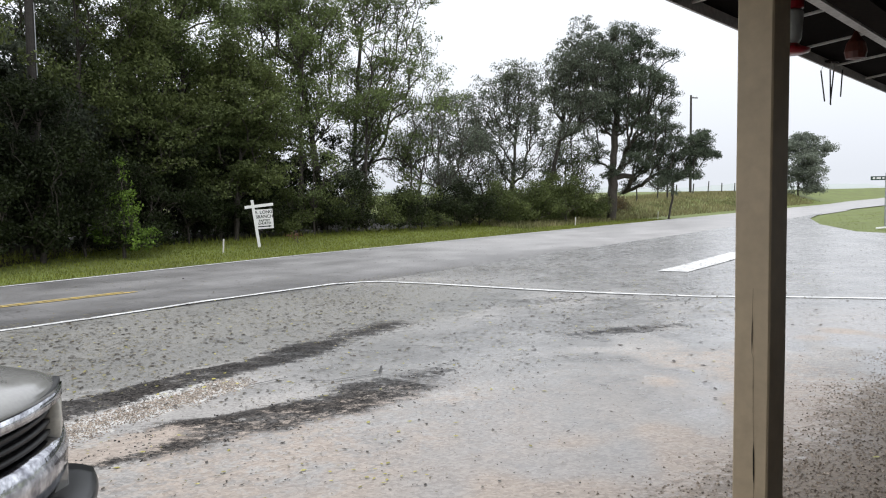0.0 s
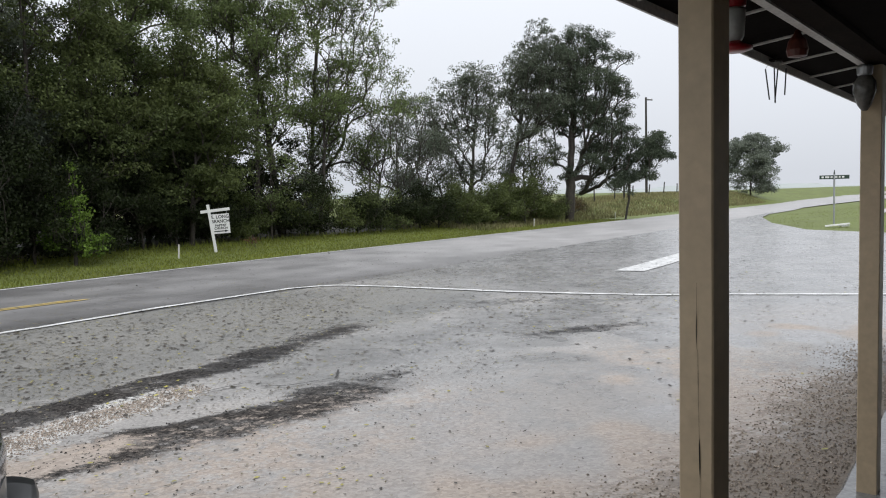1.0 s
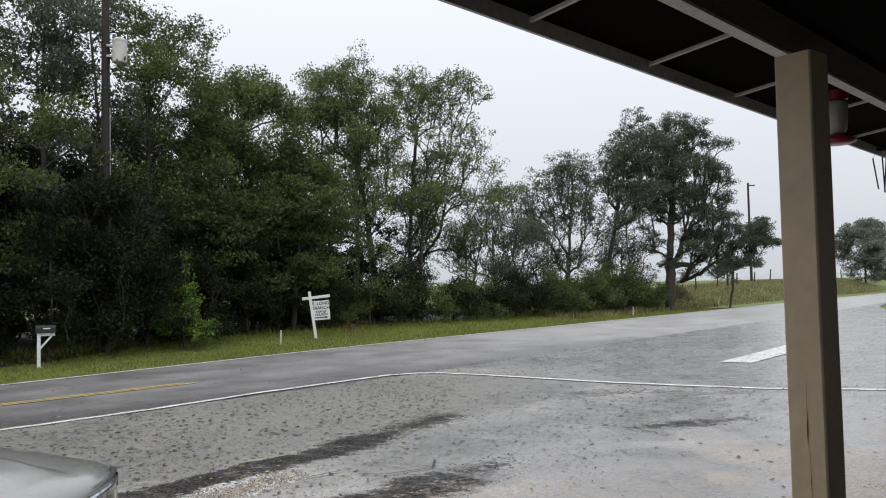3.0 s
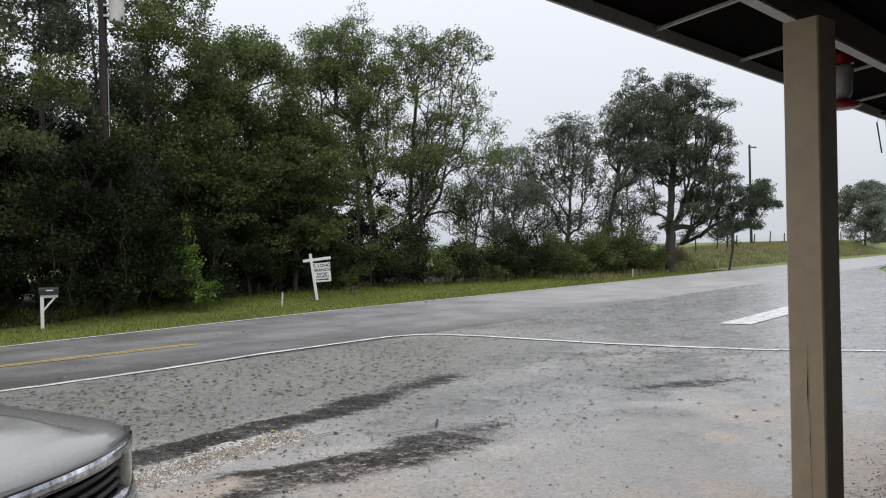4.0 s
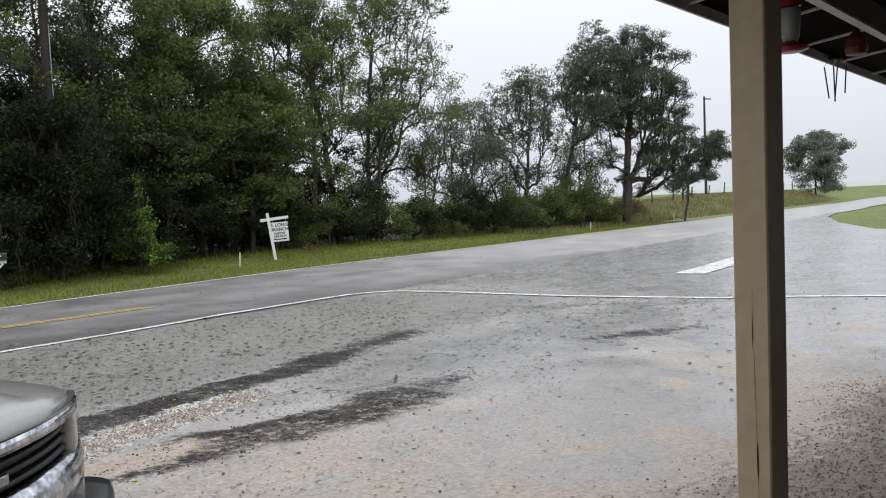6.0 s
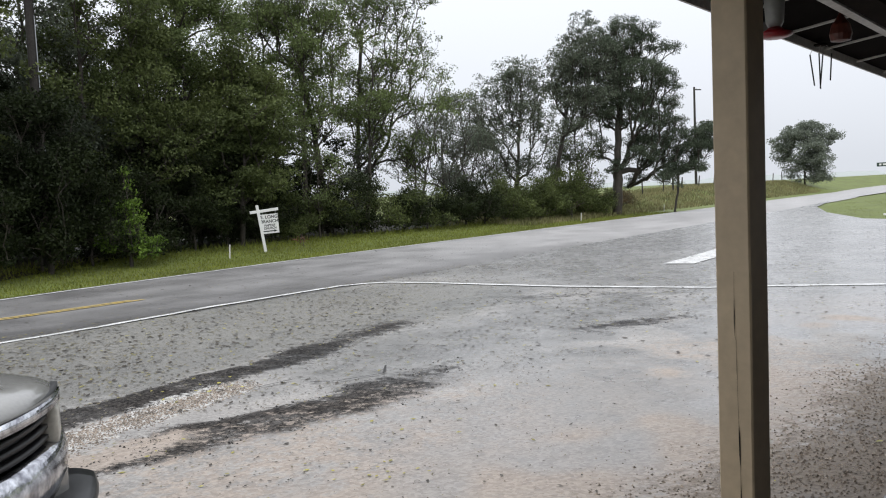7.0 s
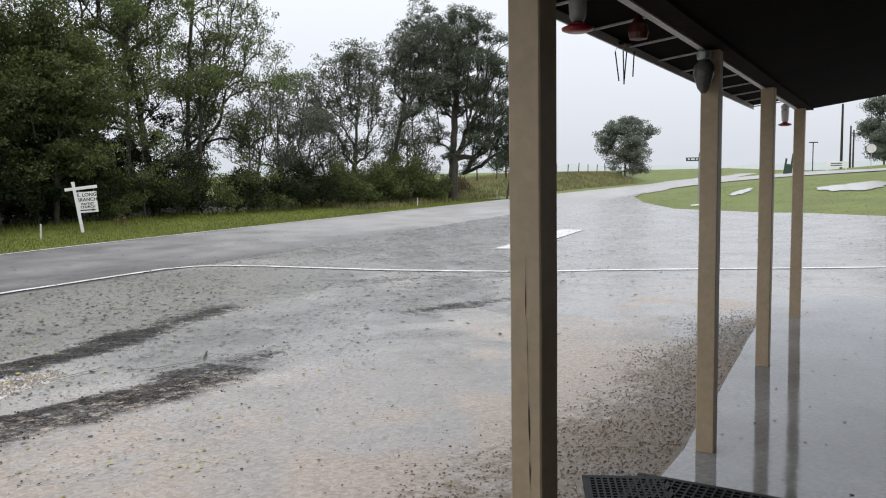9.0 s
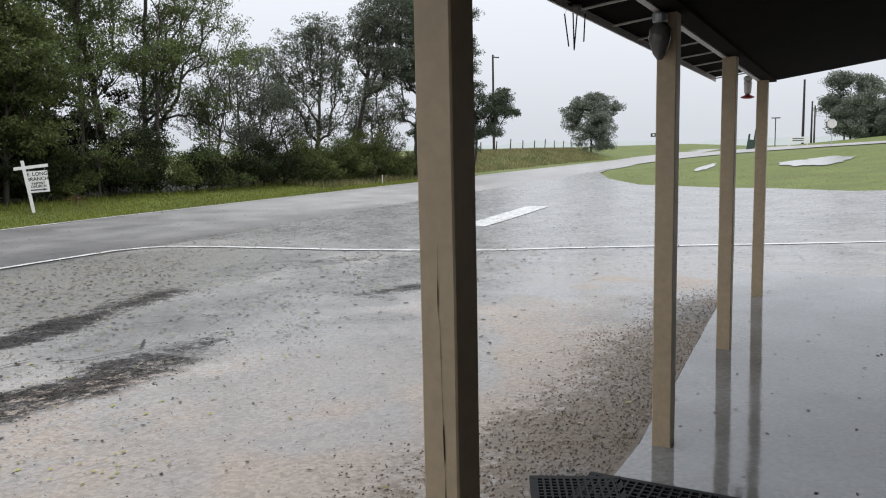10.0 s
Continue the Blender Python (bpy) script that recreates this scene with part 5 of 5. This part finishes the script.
# ---- rubber mats on the porch ----
def rubber_mat(m, w, h, pitch, label):
    t = thing("rubber_mat", m, label, "mat", "porch mats")
    bm = bmesh.new()
    b = 0.010
    x = 0.0
    while x <= w + 1e-6:
        box(bm, (x - b / 2, 0, 0.0), (x + b / 2, h, 0.014))
        x += pitch
    y = 0.0
    while y <= h + 1e-6:
        box(bm, (-b / 2, y - b / 2, 0.001), (w, y + b / 2, 0.0125))
        y += pitch
    part("lattice", bm, M["rubber"], t)
    bm = bmesh.new()
    for lo, hi in (((-0.03, -0.03, 0), (w + 0.03, 0, 0.013)), ((-0.03, h, 0), (w + 0.03, h + 0.03, 0.013)), ((-0.03, 0, 0), (0, h, 0.012)), ((w, 0, 0), (w + 0.03, h, 0.012))):
        box(bm, lo, hi, 0.003)
    part("rim", bm, M["rubber"], t)
    return t


mz = slab_top(-0.6) + 0.004
ang = math.degrees(math.atan2(-NRM.y, -NRM.x))
rubber_mat(pose(1.82, 3.46, mz, 0, 0, ang) @ Matrix.Translation((0, -0.62, 0)), 0.836, 0.6, 0.038, "black rubber lattice doormat on wet concrete")
rubber_mat(pose(1.55, 3.50, mz + 0.002, 0, 0, ang + 24) @ Matrix.Translation((0, -0.5, 0)), 0.34, 0.48, 0.03, "black rubber ring mat at the edge of the porch")


# ---- pickup truck ----
def pickup(m):
    t = thing("pickup_truck", m, "silver-beige pickup truck parked on the wet lot", "truck")

    def grid_skin(name, nx, ny, f, mat, label="", thick=0.02, parent=None):
        verts = [f(i / nx, j / ny) for i in range(nx + 1) for j in range(ny + 1)]
        faces = [(i * (ny + 1) + j, (i + 1) * (ny + 1) + j, (i + 1) * (ny + 1) + j + 1, i * (ny + 1) + j + 1) for i in range(nx) for j in range(ny)]
        ob = mesh_part(name, verts, faces, mat, parent or t, label, True)
        sol = ob.modifiers.new("thickness", "SOLIDIFY")
        sol.thickness, sol.offset = thick, -1
        return ob

    def hood(u, v):
        y = (v * 2 - 1) * (0.75 + 0.03 * u)
        back = 1.30 * u
        nose = 0.22 * abs(v * 2 - 1) ** 2.5
        z = 0.88 + 0.085 * back ** 0.8 - 0.035 * abs(v * 2 - 1) ** 4 + 0.018 * 1.7 * (1 - smooth(0.5, 0.56, abs(v * 2 - 1))) * smooth(0.05, 0.3, u)
        if u < 0.08:
            z -= 0.035 * (1 - u / 0.08) ** 2
        return (-0.05 - back - nose, y, z)
    grid_skin("hood", 26, 60, hood, M["silver"], "wet silver-beige hood")

    for side in (1, -1):
        def fender(u, v, side=side):
            x = -0.345 - 1.015 * u
            top = hood(u, 1.0)[2] - 0.006
            a = v * math.pi / 2
            bulge = 0.10
            z = top - 0.10 * (1 - math.cos(a)) - (0.0 if v < 0.999 else 0.0)
            y = 0.757 + 0.03 * u + bulge * 0.3 * math.sin(a)
            if v > 0.6:
                z = top - 0.10 - (v - 0.6) / 0.4 * 0.42
                y = 0.787 + 0.03 * u
                wheel = math.hypot(x + 0.75, z - 0.36)
                if wheel < 0.40:
                    z = 0.36 + math.sqrt(max(0.0, 0.40 ** 2 - (x + 0.75) ** 2))
            return (x, side * y, z)
        grid_skin("fender", 20, 14, fender, M["silver"], "", 0.015)
        bm = bmesh.new()
        box(bm, (-0.11, -0.075, 0.645), (0.0, 0.085, 0.81), 0.03, pose(-0.20, side * 0.665, 0, 0, 0, side * 34))
        part("headlight", bm, M["lamp_glass"], t, "hazed headlight lens", True)
        bm = bmesh.new()
        box(bm, (-0.10, -0.09, 0.575), (-0.01, 0.09, 0.625), 0.012, pose(-0.20, side * 0.665, 0, 0, 0, side * 34))
        part("indicator", bm, M["silver"], t)
    def curved(x, half, z0, z1, deep):
        def f(u, v):
            y = (v * 2 - 1) * half
            ring = ((0, z0), (0, z1), (-deep, z1), (-deep, z0), (0, z0))
            k = min(3.999, u * 4)
            a, b = ring[int(k)], ring[int(k) + 1]
            w = k - int(k)
            return (x - 0.22 * (abs(y) / 0.75) ** 2.5 + a[0] + (b[0] - a[0]) * w, y, a[1] + (b[1] - a[1]) * w)
        return f
    grid_skin("hood_seam", 4, 40, curved(-0.045, 0.74, 0.847, 0.862, 0.03), M["black"], "dark gap under the edge of the hood", 0.002)
    grid_skin("grille_bar", 4, 40, curved(-0.035, 0.70, 0.812, 0.85, 0.03), M["chrome"], "pale metal bar above the grille", 0.002)
    grille = grid_skin("grille", 4, 30, curved(-0.115, 0.60, 0.60, 0.83, 0.05), M["black"], "black recessed grille", 0.002)
    for z in (0.69, 0.73, 0.77):
        grid_skin("slat", 4, 30, curved(-0.075, 0.575, z - 0.006, z + 0.006, 0.03), M["black"], "", 0.002, grille)
    # the emblem is a plain bar
    bm = bmesh.new()
    box(bm, (-0.05, -0.09, 0.715), (-0.03, 0.09, 0.75), 0.006)
    part("emblem", bm, M["chrome"], grille, "plain metal emblem")

    def bumper(u, v):
        y = (v * 2 - 1) * 0.82
        back = 0.26 * abs(v * 2 - 1) ** 2.6
        prof = [(-0.19, 0.665), (-0.11, 0.672), (-0.05, 0.655), (-0.03, 0.60), (-0.035, 0.53), (-0.07, 0.46)]
        k = min(len(prof) - 1.001, u * (len(prof) - 1))
        i = int(k)
        x, z = (a + (b - a) * (k - i) for a, b in zip(prof[i], prof[i + 1]))
        return (x - back, y, z)
    grid_skin("bumper", 10, 24, bumper, M["chrome"], "scratched chrome bumper", 0.012)

    def valance(u, v):
        y = (v * 2 - 1) * 0.92
        back = 0.30 * abs(v * 2 - 1) ** 2.6
        prof = [(-0.12, 0.435), (-0.02, 0.44), (0.05, 0.43), (0.065, 0.40), (0.05, 0.36), (0.0, 0.25)]
        k = min(len(prof) - 1.001, u * (len(prof) - 1))
        i = int(k)
        x, z = (a + (b - a) * (k - i) for a, b in zip(prof[i], prof[i + 1]))
        return (x - back, y, z)
    grid_skin("valance", 12, 24, valance, M["dark_plastic"], "wet black plastic valance", 0.015)
    bm = bmesh.new()
    box(bm, (-4.9, -0.80, 0.35), (-1.36, 0.80, 0.98), 0.06)
    box(bm, (-1.40, -0.7, 0.35), (-0.2, 0.7, 0.55), 0.02)
    part("body", bm, M["silver"], t)
    bm = bmesh.new()
    v = [bm.verts.new(p) for p in ((-1.36, -0.74, 0.98), (-1.36, 0.74, 0.98), (-3.05, 0.74, 0.98), (-3.05, -0.74, 0.98), (-1.95, -0.60, 1.55), (-1.95, 0.60, 1.55), (-2.9, 0.60, 1.55), (-2.9, -0.60, 1.55))]
    for f in ((3, 2, 1, 0), (4, 5, 6, 7), (0, 1, 5, 4), (1, 2, 6, 5), (2, 3, 7, 6), (3, 0, 4, 7)):
        bm.faces.new([v[i] for i in f])
    bmesh.ops.bevel(bm, geom=bm.edges[:], offset=0.05, segments=3, profile=0.5, affect="EDGES")
    part("cab", bm, M["silver"], t, "", True)
    bm = bmesh.new()
    v = [bm.verts.new(p) for p in ((-1.40, -0.64, 1.03), (-1.40, 0.64, 1.03), (-1.88, 0.56, 1.50), (-1.88, -0.56, 1.50))]
    bm.faces.new(v)
    bmesh.ops.solidify(bm, geom=bm.faces[:], thickness=0.01)
    part("windscreen", bm, M["dark_glass"], t)
    for x, side in ((-0.75, 1), (-0.75, -1), (-3.75, 1), (-3.75, -1)):
        bm = bmesh.new()
        wm = pose(x, side * 0.70, 0.33, 90, 0, 0)
        lathe(bm, [(0.20, -0.10), (0.31, -0.105), (0.34, -0.08), (0.34, 0.08), (0.31, 0.105), (0.20, 0.10)], 28, wm)
        tyre = part("wheel", bm, M["rubber"], t, "black tyre on a steel rim")
        bm = bmesh.new()
        lathe(bm, [(0.05, -0.108), (0.19, -0.112), (0.198, -0.06), (0.198, 0.06), (0.19, 0.112), (0.05, 0.108)], 24, wm)
        part("rim", bm, M["steel"], tyre)
    return t


pickup(pose(-1.42, 2.37, 0.0, 0, 0, -10))


# ---- fallen leaves, stones and grass ----
def scatter_quads(name, pts, sizes, rng, mat, label, category, tilt=0.1, slim=0.55):
    n = len(pts)
    a = rng.random(n) * 6.283
    d = np.stack([np.cos(a), np.sin(a), rng.normal(0, tilt, n)], axis=1)
    e = np.stack([-np.sin(a), np.cos(a), rng.normal(0, tilt, n)], axis=1)
    s = sizes[:, None]
    up = np.abs(d[:, 2:]) * s * 0.5 + np.abs(e[:, 2:]) * s * slim * 0.5 + 0.003
    c = pts + np.concatenate([np.zeros((n, 2)), up], axis=1)
    v = np.stack([c - d * s * 0.5, c + e * s * slim * 0.5, c + d * s * 0.5, c - e * s * slim * 0.5], axis=1).reshape(-1, 3)
    f = np.arange(4 * n).reshape(-1, 4)
    ob = mesh_part(name, v, f, mat)
    return tagged(ob, label, category, "", "stuff")


def lot_points(rng, n, x0, x1, y0, y1, keep):
    out = []
    while len(out) < n:
        x, y = rng.uniform(x0, x1), rng.uniform(y0, y1)
        if rng.random() < keep(x, y):
            rel = Vector((x, y, 0)) - P2
            s, d = rel.dot(U), rel.dot(NRM)
            z = slab_top(s) if (d < 0.07 + 0.045 * max(s, 0) and s < 5.0) else height(x, y) + 0.016
            out.append((x, y, z))
    return np.array(out)


rng = np.random.default_rng(77)


def leaf_density(x, y):
    if (Vector((x, y, 0)) - P2).dot(NRM) < 0.2 and (Vector((x, y, 0)) - P2).dot(U) < 5.2:
        return 0.0
    q = (x - R0.x) * RN.x + (y - R0.y) * RN.y
    patch = 0.6 + 0.4 * smooth(-0.15, 0.35, noise.noise((x * 0.35, y * 0.35, 9)))
    if q > -6.5:
        return 0.12 * patch
    near = 1.0 if q > -16 else 0.45
    if x > 5:
        near *= 0.45
    if x > 1.0 and y < 9.5:
        near *= 0.12
    elif y < 6.2:
        near *= 0.3
    elif q < -9.5 and x > -0.8:
        near *= 0.45
    return near * patch * (0.6 if x > 10 else 1.0)


pts = lot_points(rng, 9500, -12, 22, 3.2, 30, leaf_density)
nearness = np.clip((pts[:, 1] + 0.4 * np.abs(pts[:, 0])) / 11, 0.32, 1.0)
fleck = lot_points(rng, 26000, -12, 14, 3.2, 22, leaf_density)
scatter_quads("leaf_flecks", fleck, rng.uniform(0.008, 0.026, len(fleck)), rng, M["dead_leaf"], "small dark leaf fragments strewn over the paving", "leaves")
scatter_quads("fallen_leaves", pts, (0.03 + 0.075 * rng.random(len(pts)) ** 2.0) * nearness, rng, M["dead_leaf"], "dark wet fallen leaves scattered over the paving", "leaves")
pts = lot_points(rng, 14000, -12, 8, 3.2, 22, leaf_density)
M["tan_leaf"] = material("tan_leaf_litter", (0.17, 0.145, 0.08), 0.5, vary=0.3, spread=0.6)
scatter_quads("tan_leaves", pts, rng.uniform(0.018, 0.06, len(pts)) * np.clip((pts[:, 1] + 0.4 * np.abs(pts[:, 0])) / 11, 0.4, 1.0), rng, M["tan_leaf"], "tan and olive leaf scraps strewn over the paving", "leaves")
pts = lot_points(rng, 1500, -12, 14, 3.2, 20, leaf_density)
scatter_quads("yellow_leaves", pts, rng.uniform(0.02, 0.06, len(pts)), rng, M["yellow_leaf"], "yellow-green fallen leaves scattered over the paving", "leaves")
clump = np.concatenate([lot_points(rng, 16, x - 0.3, x + 0.3, y - 0.25, y + 0.25, lambda a, b: 1.0) for x, y in ((-2.7, 6.9), (-2.1, 5.2), (-3.3, 5.6), (-0.4, 4.4))])
scatter_quads("yellow_leaf_clump", clump, rng.uniform(0.02, 0.05, len(clump)), rng, M["yellow_leaf"], "clumps of yellow-green leaves on the paving", "leaves")


def scatter_stones(name, pts, sizes, rng, mat, label):
    base = np.array([(1, 0, 0), (-0.5, 0.87, 0), (-0.5, -0.87, 0), (0.3, 0.1, 0.75), (-0.2, -0.2, 0.6)])
    tri = np.array([(0, 1, 3), (1, 4, 3), (1, 2, 4), (2, 0, 4), (0, 3, 4)])
    n = len(pts)
    a = rng.random(n) * 6.283
    c, s = np.cos(a), np.sin(a)
    v = base[None] * (1 + rng.normal(0, 0.25, (n, 5, 3)))
    x = v[..., 0] * c[:, None] - v[..., 1] * s[:, None]
    y = (v[..., 0] * s[:, None] + v[..., 1] * c[:, None]) * rng.uniform(0.5, 1, n)[:, None]
    v = np.stack([x, y, v[..., 2]], axis=2) * sizes[:, None, None] + pts[:, None, :] - np.array((0, 0, 0.003))
    f = (tri[None] + (np.arange(n) * 5)[:, None, None]).reshape(-1, 3)
    return tagged(mesh_part(name, v.reshape(-1, 3), f, mat), label, "gravel", "", "stuff")


pts = lot_points(rng, 10000, -1, 7, 0.8, 9, lambda x, y: pavement_marks(x, y)[3] * (1 if (Vector((x, y, 0)) - P2).dot(NRM) > 0.1 + 0.05 * max(0.0, (Vector((x, y, 0)) - P2).dot(U)) else 0.0))
scatter_stones("gravel", pts, rng.uniform(0.003, 0.012, len(pts)), rng, M["stone"], "loose wet gravel along the porch edge")
pts = lot_points(rng, 12000, -6, 4, 3.5, 12, lambda x, y: pavement_marks(x, y)[0] ** 3)
scatter_stones("broken_asphalt", pts, rng.uniform(0.004, 0.017, len(pts)), rng, M["tar_chip"], "broken dark asphalt chips along the ruts")
pts = lot_points(rng, 8000, -6, 0, 3.5, 8, lambda x, y: pavement_marks(x, y)[1])
scatter_stones("pale_gravel", pts, rng.uniform(0.003, 0.012, len(pts)), rng, M["stone"], "pale washed gravel in the ruts")
pts = lot_points(rng, 4000, -5, 8, 3.2, 11, lambda x, y: 0.6 if (Vector((x, y, 0)) - P2).dot(NRM) > 0.2 else 0.0)
scatter_stones("lot_grit", pts, rng.uniform(0.002, 0.007, len(pts)), rng, M["stone"], "fine loose grit on the wet paving")


pts = lot_points(rng, 4500, -6, 4, 3.5, 12, lambda x, y: pavement_marks(x, y)[0])
scatter_stones("pale_chips", pts, rng.uniform(0.003, 0.012, len(pts)), rng, M["stone"], "pale stone chips among the broken asphalt")
pts = lot_points(rng, 130, 2.2, 8, 1.5, 8.5, lambda x, y: 1.0 if -2.2 < (Vector((x, y, 0)) - P2).dot(NRM) < 0.1 and -1 < (Vector((x, y, 0)) - P2).dot(U) < 5 else 0.0)
scatter_quads("porch_leaves", pts, rng.uniform(0.012, 0.036, len(pts)), rng, M["dead_leaf"], "dark wet leaves blown onto the porch floor", "leaves", 0.15)


def blades(name, pts, h, w, rng, mat, label):
    n = len(pts)
    a = rng.random(n) * 6.283
    side = np.stack([np.cos(a), np.sin(a), np.zeros(n)], axis=1) * w * 0.5
    tip = np.stack([rng.normal(0, 0.35, n), rng.normal(0, 0.35, n), np.ones(n)], axis=1) * (h * rng.uniform(0.5, 1.2, n))[:, None]
    v = np.stack([pts - side, pts + side, pts + tip], axis=1).reshape(-1, 3)
    ob = mesh_part(name, v, np.arange(3 * n).reshape(-1, 3), mat)
    return tagged(ob, label, "grass", "", "stuff")


def strip_points(rng, n, s0, s1, p0, p1):
    s, p = rng.uniform(s0, s1, n), rng.uniform(p0, p1, n)
    x, y = R0.x + RD.x * s + RN.x * p, R0.y + RD.y * s + RN.y * p
    return np.array([(a, b, height(a, b) - 0.055) for a, b in zip(x, y)])


blades("verge_grass", strip_points(rng, 60000, -14, 45, 0.28, 6.6), 0.085, 0.03, rng, M["blade"], "short wet green grass on the roadside verge")
blades("verge_weeds", strip_points(rng, 4000, -14, 40, 5.0, 7.4), 0.26, 0.03, rng, M["blade"], "ragged weeds along the edge of the wood")
blades("bank_grass", strip_points(rng, 34000, 28, 110, 2.6, 14), 0.33, 0.06, rng, M["dry_blade"], "long yellowed grass on the bank")


def island_points(rng, n):
    out = []
    while len(out) < n:
        x, y = rng.uniform(18.5, 42), rng.uniform(18, 62)
        lim = np.interp(y, [16, 20, 23, 29.6, 33.2, 36.1, 44, 53.2, 64.5], [24, 20.8, 20.2, 21.2, 20.0, 19.1, 21.2, 25.2, 32])
        if x > lim:
            out.append((x, y, height(x, y) - 0.055))
    return np.array(out)


blades("island_grass", island_points(rng, 12000), 0.03, 0.05, rng, M["blade"], "short wet green grass on the island")


# ---- vine-covered snag and fallen branch on the verge ----
rv = np.random.default_rng(55)
tree(-10.3, 25.6, 3.3, [(-0.1, 0, 2.9, 0.22, 0.35), (0.05, 0, 2.2, 0.28, 0.5), (0.25, -0.1, 1.4, 0.4, 0.5), (0.5, -0.1, 0.7, 0.6, 0.45), (-0.7, 0, 0.9, 0.5, 0.5), (-0.5, 0, 1.9, 0.35, 0.5)], M["leaf_lime"], "vine-covered snag with bright green leaves", 601, twigs=150, leaves=18, size=0.11, spread=0.14, category="vine", name="vine")
tree(-5.9, 32.3, 0.4, [(0.2, 0.1, 0.2, 0.7, 0.16), (-0.3, 0, 0.22, 0.4, 0.14)], material("russet_dead_leaves", (0.15, 0.07, 0.035), 0.6, vary=0.3, spread=0.4), "fallen branch with russet dead leaves on the verge", 602, twigs=40, leaves=16, size=0.1, spread=0.15, thick=0.8, category="branch", name="fallen_branch")
